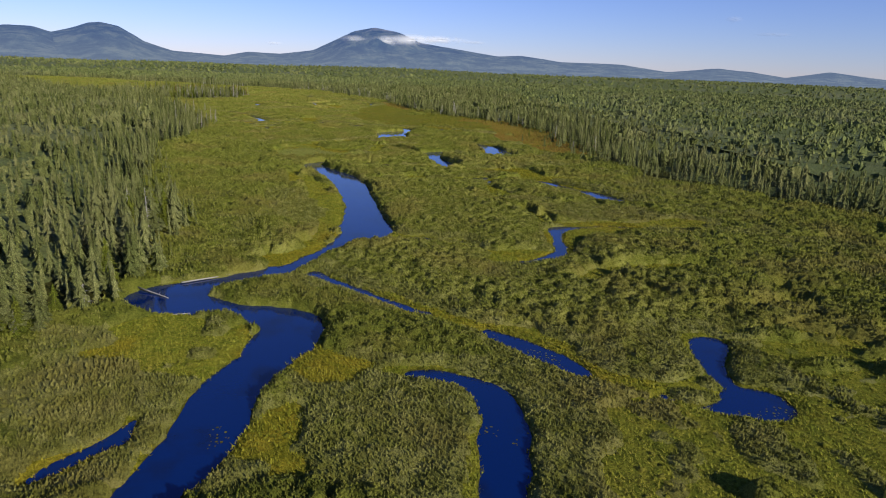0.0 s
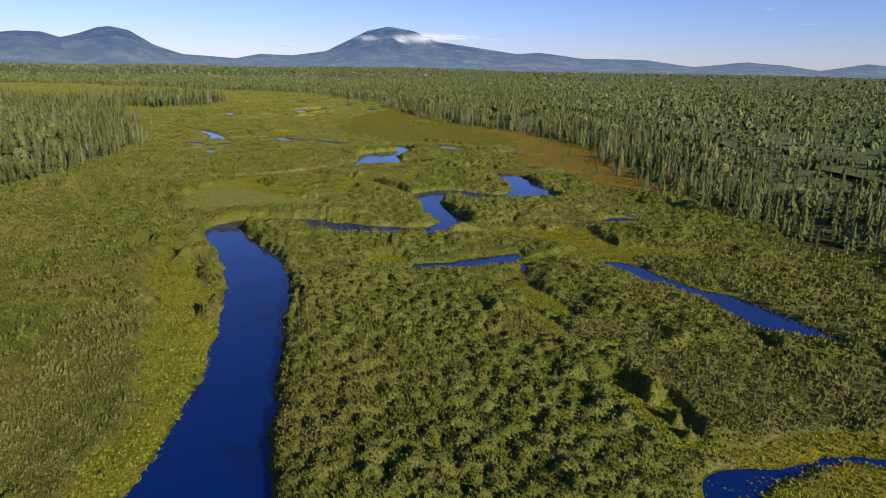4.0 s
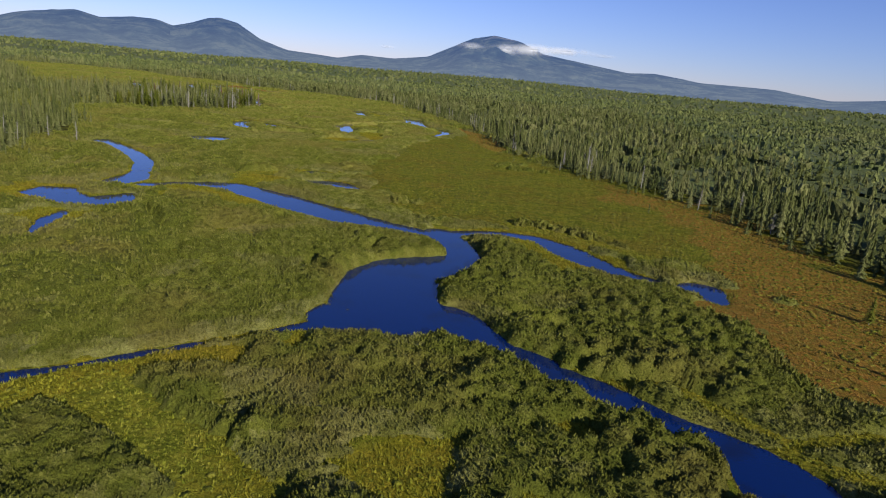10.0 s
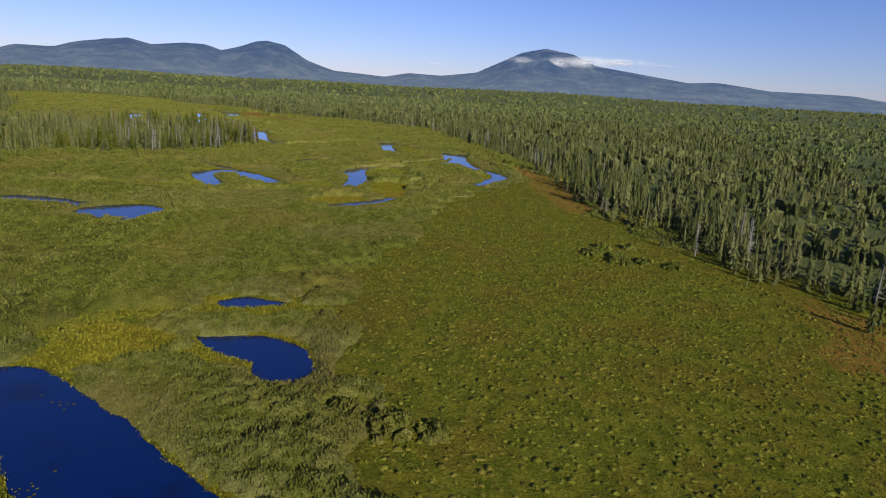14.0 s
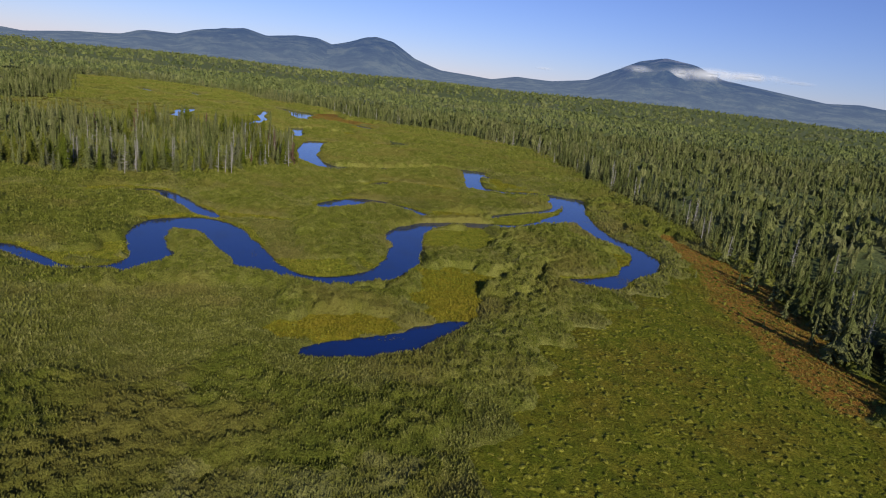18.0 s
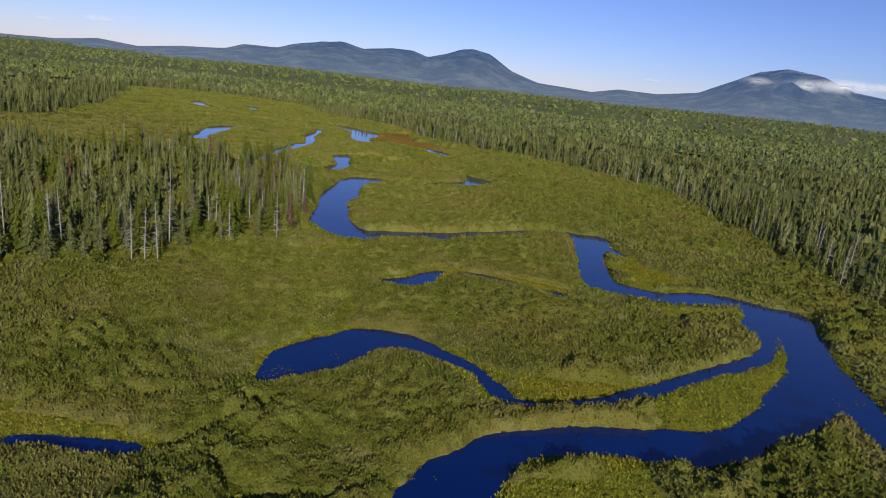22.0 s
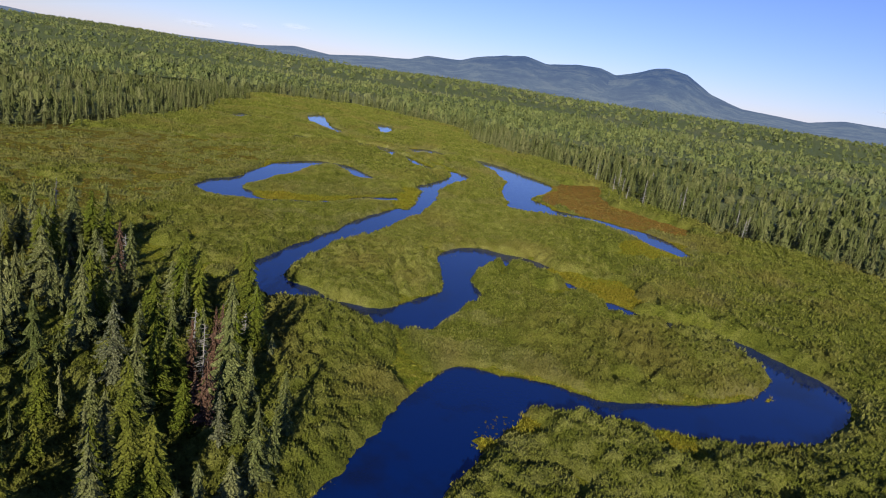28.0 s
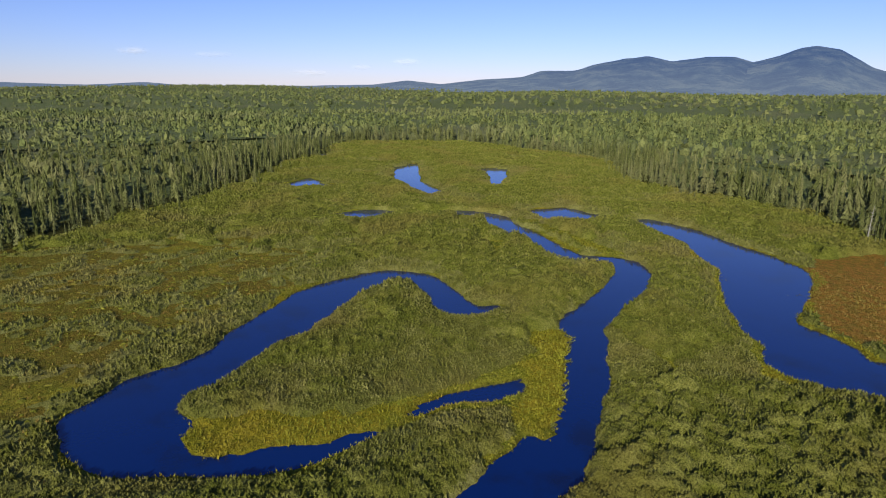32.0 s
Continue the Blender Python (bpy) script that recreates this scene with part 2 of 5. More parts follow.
def strew(protos, which, places, turns, scales):
    """Copies of small meshes, joined: arrays of vertices and triangles, and a tone for each copy."""
    vs, fs, tones, base = [], [], [], 0
    tone = np.random.default_rng(len(which)).random(len(which))
    for n, (pv, pf) in enumerate(protos):
        pick = which == n
        if not pick.any():
            continue
        c, s = np.cos(turns[pick])[:, None], np.sin(turns[pick])[:, None]
        v = pv[None] * scales[pick][:, None, :]
        v = np.stack([v[..., 0] * c - v[..., 1] * s, v[..., 0] * s + v[..., 1] * c, v[..., 2]], -1) + places[pick][:, None, :]
        k = pick.sum()
        vs.append(v.reshape(-1, 3))
        fs.append((pf[None] + (np.arange(k) * len(pv))[:, None, None]).reshape(-1, 3) + base)
        tones.append(np.repeat(tone[pick], len(pv)))
        base += k * len(pv)
    return np.concatenate(vs), np.concatenate(fs), {"tone": np.concatenate(tones)}


def joined(pieces):
    vs, fs, base = [], [], 0
    for v, f in pieces:
        vs.append(np.asarray(v, float))
        fs.append(np.asarray(f, int) + base)
        base += len(v)
    return np.concatenate(vs), np.concatenate(fs)


def part(name, data, parent, label=""):
    ob = new(name, data)
    ob.parent = parent
    return tagged(ob, label)


# ---- plan ----
X0, Y0, NX, NY = -760, -60, 1010, 1480  # one cell a metre


def field_noise(scale, seed):
    """Smooth noise about 0 over the plan, from -1 to 1."""
    r = np.random.default_rng(seed)
    g = r.uniform(-1, 1, (int(NX / scale) + 4, int(NY / scale) + 4))
    fx, fy = np.arange(NX) / scale, np.arange(NY) / scale
    ix, iy = fx.astype(int), fy.astype(int)
    u, v = (fx - ix)[:, None], (fy - iy)[None]
    u, v = u * u * (3 - 2 * u), v * v * (3 - 2 * v)
    a, b = g[np.ix_(ix, iy)], g[np.ix_(ix + 1, iy)]
    c, d = g[np.ix_(ix, iy + 1)], g[np.ix_(ix + 1, iy + 1)]
    return (a * (1 - u) + b * u) * (1 - v) + (c * (1 - u) + d * u) * v


def value_at(field, x, y):
    """Bilinear value of a field at places."""
    fx, fy = np.clip(x - X0, 0, NX - 1.001), np.clip(y - Y0, 0, NY - 1.001)
    ix, iy = fx.astype(int), fy.astype(int)
    u, v = fx - ix, fy - iy
    return (field[ix, iy] * (1 - u) + field[ix + 1, iy] * u) * (1 - v) + (field[ix, iy + 1] * (1 - u) + field[ix + 1, iy + 1] * u) * v


def stamp(field, x, y, less, reach):
    """Lowers a field to the distance from a place, less something."""
    a, b = int(x - X0), int(y - Y0)
    i0, i1, j0, j1 = max(a - reach, 0), min(a + reach, NX), max(b - reach, 0), min(b + reach, NY)
    if i0 >= i1 or j0 >= j1:
        return
    d = np.hypot((np.arange(i0, i1) + X0 - x)[:, None], (np.arange(j0, j1) + Y0 - y)[None]) - less
    np.minimum(field[i0:i1, j0:j1], d, out=field[i0:i1, j0:j1])


def inside(poly, x, y):
    """Which places lie in a polygon."""
    hit = np.zeros(np.broadcast(x, y).shape, bool)
    for (ax, ay), (bx, by) in zip(poly, poly[1:] + poly[:1]):
        if ay != by:
            hit ^= ((ay > y) != (by > y)) & (x < (bx - ax) * (y - ay) / (by - ay) + ax)
    return hit


def blurred(mask, n):
    f = mask.astype(float)
    for axis in (0, 1):
        for _ in range(2):
            c = np.cumsum(np.concatenate([np.zeros_like(np.take(f, [0], axis)), f], axis), axis)
            lo, hi = np.clip(np.arange(f.shape[axis]) - n, 0, None), np.clip(np.arange(f.shape[axis]) + n + 1, None, f.shape[axis])
            f = (np.take(c, hi, axis) - np.take(c, lo, axis)) / (2 * n + 1)
    return f


shore_low = np.full((NX, NY), 45.0)  # metres to water with open, low shores
water_edge = np.full((NX, NY), 45.0)  # metres to the nearest water's edge, negative in the water


def channel(name, stations):
    """A water course: x, y and width along its middle."""
    p = np.array(stations, float)
    p = np.concatenate([2 * p[:1] - p[1:2], p, 2 * p[-1:] - p[-2:-1]])
    for a, b, c, d in zip(p, p[1:], p[2:], p[3:]):
        n = max(2, int(np.hypot(*(c - b)[:2]) / 0.8))
        for t in np.arange(n + 1) / n:
            q = 0.5 * (2 * b + (c - a) * t + (2 * a - 5 * b + 4 * c - d) * t * t + (3 * b - a - 3 * c + d) * t**3)
            w = b[2] + (c[2] - b[2]) * t
            stamp(water_edge, q[0], q[1], max(w, 1.2) / 2 + (0.4 if name.startswith("river") else 0.0 if name.startswith("pond") else -0.3), 45)
            if not name.startswith("river"):
                stamp(shore_low, q[0], q[1], max(w, 1.2) / 2, 45)


channel('channel_c', [(-83, 571, 7.7), (-73, 580, 6.5), (-58, 582, 14.0), (-40, 572, 16.0), (-23, 561, 17.0), (-11, 554, 16.0), (1, 548, 14.0), (11, 545, 10.2), (19, 542, 8.4), (32, 549, 6.4), (47, 551, 7.6), (59, 541, 13.0), (66, 530, 11.9), (72, 522, 8.8), (79, 518, 7.0)])
channel('west_arm', [(9, 472, 14.1), (7, 468, 6.5), (0, 463, 2.2), (-6, 458, 2.1), (-11, 454, 1.1), (-34, 434, 4.0), (-45, 427, 3.2)])
channel('north_c', [(-155, 661, 9.0), (-126, 636, 9.0), (-105, 609, 9.0), (-93, 580, 9.0)])
channel('pond_e4', [(-153, 650, 9.0), (-145, 653, 9.0)])
channel('pond_stub', [(89, 515, 5.5), (91, 514, 12.3), (93, 506, 3.7)])
channel('side_b', [(17, 68, 8.0), (20, 80, 8.4), (21, 87, 7.2), (19, 96, 5.8), (12, 101, 4.6), (4, 102, 2.2)])
channel('slough_b2', [(-5, 147, 3.2), (2, 140, 2.8), (9, 132, 2.4), (16, 129, 1.4)])
channel('slough_b2b', [(24, 120, 2.5), (29, 113, 6), (34, 107, 7), (38, 101, 4)])
channel('loop_b3', [(68, 112, 8.9), (64, 103, 3.5), (63, 95, 3.3), (64, 89, 12.2), (61, 88, 7.5), (54, 88, 2.4), (49, 92, 2.0)])
channel('slough_b4', [(-43, 74, 1.5), (-40, 78, 4.6), (-36, 83, 3.9), (-35, 88, 1.6)])
channel('slough_b5', [(-14, 157, 5.0), (-9, 151, 3.8), (-5, 147, 3.2)])
channel('side_b6', [(4, 194, 2.6), (14, 193, 2.1), (22, 191, 1.7), (28, 189, 2.3)])
channel('side_b8', [(42, 167, 3.8), (48, 170, 3.8), (56, 177, 4.6), (59, 190, 4.0), (63, 204, 7.0), (73, 208, 1.9), (83, 210, 1.7), (92, 207, 3.1)])
channel('slough_b9', [(87, 287, 6.0), (92, 277, 6.0), (97, 269, 8.0), (100, 257, 13.0), (107, 249, 4.4)])
channel('pond_b12', [(94, 343, 6.4), (101, 347, 8.3)])
channel('pond_b13', [(-28, 394, 4.4), (-21, 390, 8.5)])
channel('pond_b14', [(24, 429, 3.7), (28, 428, 5.5)])
channel('pond_d1', [(-44, 627, 2.4), (-39, 628, 8.2), (-30, 629, 3.1)])
channel('pond_d2', [(-39, 608, 1.9), (-33, 607, 7.2), (-27, 606, 11.2), (-21, 604, 10.2), (-18, 599, 10.7)])
channel('pond_f1', [(-166, 707, 12.0), (-158, 708, 12.0), (-142, 707, 9.5)])
channel('pond_f1b', [(-110, 687, 3.8), (-110, 698, 5.0)])
channel('river_g', [(-118, 758, 6.4), (-119, 769, 10.4), (-132, 781, 9.5), (-139, 794, 10.8), (-134, 803, 12.9), (-124, 803, 11.0), (-106, 789, 11.0), (-94, 779, 10.0), (-82, 776, 6.3), (-74, 778, 5.0), (-66, 787, 7.3), (-64, 802, 9.3), (-69, 821, 9.8), (-74, 833, 11.6), (-75, 846, 8.8), (-71, 856, 6.8), (-61, 865, 7.0), (-50, 870, 10.9), (-41, 880, 6.2), (-30, 909, 11.9), (-30, 933, 9.8), (-34, 957, 11.9)])
channel('west_g', [(-100, 783, 6.1), (-106, 790, 5.2), (-113, 797, 5.9), (-121, 802, 8.2), (-137, 799, 14.5)])
channel('arm_h', [(-30, 932, 9.2), (-18, 893, 9.5), (-9, 879, 9.5), (2, 863, 8.7), (1, 847, 12.2), (-3, 833, 7.0), (-10, 821, 11.5), (-18, 819, 3.9)])
channel('arm_i', [(-96, 1001, 14.0), (-88, 969, 8.4), (-78, 946, 11.7), (-64, 948, 6.1), (-49, 959, 7.3), (-36, 958, 9.7)])
channel('river_j', [(-39, 949, 5.0), (-39, 921, 4.0), (-49, 903, 3.0), (-60, 883, 3.2), (-68, 873, 2.2), (-77, 868, 2.4), (-89, 875, 2.0), (-109, 875, 6.7), (-113, 860, 12.5), (-115, 853, 3.7)])
channel('slough_l2', [(-167, 830, 4.8), (-153, 823, 6.7), (-141, 817, 8.0), (-134, 814, 3.7)])
channel('slough_l3', [(-127, 817, 3.5), (-123, 820, 4.9), (-114, 824, 3.6)])
channel('slough_m', [(-125, 907, 5.1), (-120, 912, 7.9), (-119, 924, 2.7), (-110, 929, 3.7), (-97, 929, 4.2), (-84, 930, 4.1)])
channel('pond_k', [(-114, 850, 2.8), (-114, 857, 5.5), (-112, 865, 11.9), (-110, 873, 10.7), (-103, 877, 8.1), (-94, 877, 2.6), (-87, 875, 1.9)])
channel('pond_f5', [(-185, 1051, 6.0), (-178, 1065, 6.0), (-175, 1082, 6.0)])
channel('river_o', [(-213, 1028, 15.0), (-208, 1012, 15.0), (-203, 997, 12.1), (-186, 967, 11.0), (-170, 945, 15.0), (-156, 940, 15.0), (-152, 946, 10.0), (-141, 955, 11.3), (-130, 969, 10.9), (-122, 980, 9.2), (-114, 995, 6.6), (-102, 1002, 5.9), (-92, 983, 9.8), (-91, 977, 7.2), (-87, 961, 5.4), (-80, 952, 4.6), (-72, 948, 6.6), (-62, 948, 9.6), (-51, 956, 10.7), (-40, 956, 10.5), (-40, 938, 7.6)])
channel('oxbow_o', [(-88, 990, 7.5), (-78, 983, 2.3)])
channel('pond_r', [(-588, 1281, 6.1), (-549, 1246, 9.1), (-520, 1234, 11.0), (-495, 1226, 9.0)])
channel('pond_s', [(-541, 1304, 12.0), (-519, 1289, 10.0), (-491, 1262, 4.3)])
channel('pond_t', [(-556, 1181, 7.5), (-552, 1190, 10.0), (-542, 1194, 10.0)])
channel('pond_u', [(-676, 1256, 7.0), (-666, 1260, 7.0)])
channel('pond_v', [(-623, 1266, 6.0), (-607, 1266, 6.0)])
channel('pond_w', [(-432, 1232, 7.0), (-424, 1238, 12.0), (-414, 1242, 11.2)])
channel('oxbow_x', [(-359, 1142, 2.7), (-363, 1135, 10.0), (-384, 1141, 7.6), (-395, 1137, 8.9), (-394, 1127, 10.4), (-390, 1114, 16.2), (-378, 1097, 15.6), (-372, 1086, 10.9), (-367, 1077, 10.1), (-364, 1069, 13.1), (-357, 1062, 17.0), (-349, 1062, 17.0), (-344, 1065, 13.1), (-338, 1070, 11.1), (-333, 1076, 8.0), (-330, 1083, 3.7), (-331, 1090, 5.2), (-331, 1095, 3.5), (-331, 1105, 2.4), (-329, 1112, 5.2), (-327, 1120, 4.7)])
channel('lake_y', [(-395, 1251, 10.3), (-381, 1247, 15.2), (-362, 1238, 15.3), (-347, 1228, 24.0), (-337, 1222, 24.0), (-329, 1206, 21.3), (-318, 1184, 13.5), (-303, 1174, 18.6), (-298, 1168, 19.9), (-280, 1178, 11.7), (-267, 1180, 10.4), (-252, 1178, 13.3), (-237, 1166, 11.0)])
channel('river_a', [(-27, 70, 8.2), (-24, 82, 9.0), (-23, 95, 9.8), (-17, 115, 12.6), (-16, 125, 12.6), (-29, 133, 5.6), (-36, 135, 9.0), (-47, 140, 14.8), (-40, 148, 9.0), (-33, 153, 6.7), (-24, 160, 7.1), (-8, 187, 6.1), (-2, 202, 17.2), (-4, 238, 11.3), (-11, 291, 14.7), (-28, 328, 10.2), (-31, 338, 7.6), (-28, 343, 4.1), (-22, 347, 4.2), (-18, 346, 8.5), (-7, 343, 9.7), (4, 339, 9.0), (14, 334, 9.8), (22, 333, 10.4), (31, 332, 6.2), (41, 339, 9.6)])
channel('river_a2', [(41, 339, 9.6), (42, 347, 9.0), (38, 359, 8.3), (36, 377, 8.6), (37, 388, 11.6), (44, 394, 11.4), (53, 390, 10.9), (59, 383, 16.5), (67, 383, 16.0), (77, 390, 17.0), (80, 408, 14.0), (77, 430, 12.9), (73, 439, 6.3), (63, 447, 4.2), (50, 458, 5.7), (39, 466, 6.9), (37, 469, 9.1), (29, 476, 13.0), (19, 476, 22.0), (15, 491, 21.5), (18, 505, 20.3), (30, 520, 9.0), (27, 534, 10.2), (22, 545, 10.0)])
channel('pond_g', [(-123, 700, 22.0), (-118, 704, 21.9)])
channel('river_p', [(-191, 983, 11.5), (-199, 993, 11.9), (-206, 1004, 13.0), (-209, 1018, 12.9), (-209, 1033, 10.4), (-197, 1040, 6.6), (-190, 1048, 6.8), (-181, 1056, 12.1), (-176, 1068, 13.0), (-175, 1083, 13.0), (-181, 1090, 9.5), (-196, 1095, 6.1), (-209, 1091, 5.2), (-215, 1088, 4.4), (-216, 1088, 7.0), (-224, 1092, 2.9), (-237, 1095, 4.1), (-243, 1096, 7.7), (-252, 1098, 11.4), (-264, 1092, 13.0), (-262, 1081, 13.0), (-254, 1070, 6.3), (-245, 1061, 7.7), (-243, 1053, 9.3), (-241, 1040, 11.6), (-247, 1033, 7.6), (-255, 1030, 4.0), (-263, 1026, 11.2), (-274, 1027, 9.2), (-280, 1034, 9.5)])
channel('river_p2', [(-280, 1034, 9.5), (-290, 1055, 7.5), (-297, 1074, 10.3), (-307, 1096, 11.0), (-312, 1112, 9.3), (-333, 1141, 9.2), (-340, 1150, 9.0), (-347, 1169, 10.0), (-354, 1185, 9.0), (-365, 1197, 8.3), (-379, 1190, 7.9), (-400, 1197, 7.9), (-421, 1203, 10.0), (-437, 1211, 7.4), (-452, 1203, 8.0), (-461, 1187, 6.7), (-470, 1176, 13.0), (-472, 1166, 10.0)])
channel('slough_west', [(-190, 745, 6.0), (-166, 749, 6.3), (-150, 754, 6.0), (-129, 751, 3.2), (-118, 758, 4.4)])
channel('slough_back', [(-187, 816, 5.0), (-176, 832, 4.9), (-163, 830, 5.0), (-147, 820, 6.4)])


def pool(poly):
    """A pond from its outline."""
    rim = np.full((NX, NY), 12.0)
    for (ax, ay), (bx, by) in zip(poly, poly[1:] + poly[:1]):
        steps = max(2, int(math.hypot(bx - ax, by - ay) / 0.8))
        for k in range(steps):
            stamp(rim, ax + (bx - ax) * k / steps, ay + (by - ay) * k / steps, 0, 12)
    i, j = slice(min(p[0] for p in poly) - X0 - 14, max(p[0] for p in poly) - X0 + 14), slice(min(p[1] for p in poly) - Y0 - 14, max(p[1] for p in poly) - Y0 + 14)
    rim = rim[i, j] * np.where(inside(poly, (np.arange(NX) + X0)[i, None], (np.arange(NY) + Y0)[None, j]), -1, 1)
    for field in (water_edge, shore_low):
        field[i, j] = np.where(rim < 12, np.minimum(field[i, j], rim), field[i, j])


pool([(-109, 542), (-110, 554), (-99, 555), (-88, 545), (-80, 557), (-72, 542), (-78, 534), (-87, 533), (-96, 536)])
pool([(-78, 503), (-84, 516), (-84, 528), (-81, 526), (-77, 511), (-75, 502)])
pool([(-100, 566), (-99, 582), (-105, 604), (-99, 606), (-87, 580), (-90, 568)])
pool([(26, 294), (27, 299), (37, 300), (47, 305), (57, 308), (57, 303), (53, 297), (41, 295)])
pool([(56, 300), (58, 299), (53, 286), (48, 282), (47, 284), (53, 288)])
pool([(73, 300), (82, 299), (88, 295), (89, 286), (86, 280), (84, 281), (82, 288), (79, 294)])
pool([(-59, 736), (-60, 741), (-55, 748), (-47, 758), (-41, 766), (-38, 779), (-34, 770), (-38, 759), (-39, 751), (-46, 743)])
pool([(-437, 1232), (-433, 1248), (-416, 1246), (-410, 1232), (-419, 1223)])
pool([(-582, 1262), (-585, 1282), (-526, 1241), (-493, 1231), (-488, 1219), (-522, 1230), (-542, 1236)])
pool([(-548, 1297), (-536, 1314), (-516, 1292), (-488, 1262), (-498, 1264), (-524, 1289)])
pool([(-556, 1179), (-560, 1192), (-544, 1195), (-536, 1189), (-543, 1181)])
pool([(-472, 1165), (-475, 1175), (-462, 1174), (-461, 1165)])
pool([(-673, 1254), (-678, 1265), (-658, 1256), (-658, 1248)])
pool([(-560, 1183), (-571, 1200), (-555, 1200), (-547, 1186)])
pool([(-368, 1075), (-386, 1097), (-396, 1130), (-380, 1112), (-359, 1076)])

# the open valley between the woods, from the near right edge round to the near left one
VALLEY = [(230, -60), (215, 150), (195, 225), (165, 255), (140, 310), (134, 380), (138, 470), (150, 545), (125, 635), (95, 668), (72, 715), (55, 765), (36, 815), (33, 862), (12, 915), (-18, 985), (-50, 1062), (-95, 1155), (-165, 1205), (-240, 1212), (-290, 1235), (-320, 1270), (-365, 1305), (-450, 1310), (-530, 1385), (-680, 1390), (-735, 1320)]
VALLEY += [(-620, 1215), (-540, 1145), (-500, 1090), (-470, 1055), (-465, 1000), (-400, 960), (-330, 985), (-300, 1018), (-262, 1014), (-222, 998), (-208, 990), (-193, 966), (-178, 942), (-167, 924), (-165, 910), (-176, 880), (-196, 842), (-226, 827), (-240, 770), (-225, 750), (-180, 693), (-168, 645), (-150, 600), (-130, 545), (-115, 500), (-110, 475), (-118, 420)]
VALLEY += [(-108, 365), (-104, 330), (-83, 272), (-60, 207), (-57, 180), (-55, 151), (-52, 130), (-64, 114), (-80, 50), (-80, -60)]
MEADOW = [(5, 562), (40, 558), (100, 535), (108, 440), (120, 380), (160, 400), (160, 560), (130, 650), (75, 720), (50, 770), (38, 860), (12, 905), (12, 850), (-5, 800), (-22, 752), (-14, 690), (-22, 645), (-8, 600)]
RUST_WEST = [(-325, 1000), (-318, 1030), (-345, 1045), (-372, 1062), (-388, 1090), (-420, 1140), (-470, 1110), (-490, 1060), (-460, 980)]
RUST_LAKE = [(-326, 1212), (-334, 1245), (-324, 1269), (-290, 1222), (-249, 1211), (-240, 1190), (-266, 1182), (-308, 1187)]
RUST_EDGE = [(38, 760), (50, 770), (36, 860), (14, 910), (4, 905), (18, 860), (24, 820)]
RUST_NEAR = [(100, 535), (90, 500), (112, 430), (122, 350), (140, 350), (145, 560), (128, 640), (95, 668), (85, 640), (112, 590)]
SHRUB_BANK = [(-267, 998), (-310, 1007), (-348, 1016), (-373, 1040), (-348, 1056), (-251, 1019)]  # open bank beyond the last spruces
BANK_GRASS = [(34, 100), (60, 78), (66, 84), (76, 96), (72, 112), (120, 118), (140, 20), (28, 20)]
SEDGE_SPOTS = [(76, 330, 9), (80, 316, 8), (85, 303, 6), (3, 330, 6), (50, 439, 4), (-29, 604, 10), (-108, 545, 14), (-84, 520, 10), (-118, 700, 12), (-203, 1016, 4), (-202, 1025, 4), (-179, 1073, 4), (-184, 1040, 5)]
# patches of sedge that has turned yellow, on bars and round pools
GOLD_BARS, GRASS_BARS, LOW_GROWTH, TALL_GROWTH, LANES = [], [], [], [], []
GOLD_BARS.append([(-43, 414), (-35, 400), (-23, 384), (-10, 382), (-13, 388), (-23, 390), (-29, 399), (-37, 413)])
GOLD_BARS.append([(17, 423), (26, 437), (35, 428), (33, 417), (26, 420)])
GOLD_BARS.append([(-51, 406), (-50, 415), (-39, 425), (-24, 442), (6, 462), (4, 456), (-21, 438), (-34, 424)])
GOLD_BARS.append([(-73, 548), (-79, 564), (-75, 578), (-63, 576), (-45, 562), (-33, 551), (-36, 545), (-57, 564), (-66, 558), (-67, 546)])
GOLD_BARS.append([(60, 547), (69, 546), (78, 529), (73, 526), (64, 540)])
GOLD_BARS.append([(-63, 595), (-61, 614), (-44, 606), (-40, 597), (-54, 591)])
GOLD_BARS.append([(-46, 621), (-26, 631), (-24, 617), (-41, 616)])
GOLD_BARS.append([(-53, 790), (-50, 804), (-39, 807), (-34, 783), (-33, 772), (-42, 766)])
GOLD_BARS.append([(-65, 740), (-66, 756), (-43, 765), (-44, 756), (-59, 745)])
GOLD_BARS.append([(-157, 914), (-155, 927), (-149, 923), (-148, 916), (-151, 910)])
GOLD_BARS.append([(-151, 928), (-148, 937), (-145, 932), (-144, 921), (-149, 920)])
GOLD_BARS.append([(-77, 967), (-72, 976), (-64, 978), (-63, 962), (-70, 961)])
GOLD_BARS.append([(-256, 1150), (-255, 1168), (-229, 1163), (-228, 1146), (-243, 1143)])
GOLD_BARS.append([(-251, 1100), (-242, 1106), (-226, 1110), (-213, 1096), (-226, 1092), (-241, 1096)])
GOLD_BARS.append([(-350, 1069), (-337, 1092), (-333, 1108), (-329, 1094), (-338, 1069)])
GOLD_BARS.append([(-321, 1107), (-343, 1145), (-336, 1143), (-310, 1108)])
GOLD_BARS.append([(-22, 121), (-25, 102), (-28, 104), (-26, 122), (-36, 127), (-27, 129)])
GOLD_BARS.append([(-24, 161), (-12, 183), (-8, 208), (-12, 206), (-17, 187), (-27, 168)])
GOLD_BARS.append([(-17, 102), (-13, 111), (-8, 112), (0, 102), (-8, 98)])
GOLD_BARS.append([(44, 547), (50, 548), (59, 528), (60, 521), (54, 514), (54, 525), (48, 537)])
GOLD_BARS.append([(-15, 69), (-14, 80), (-14, 94), (-13, 106), (-10, 106), (-12, 91), (-8, 80), (-4, 68)])
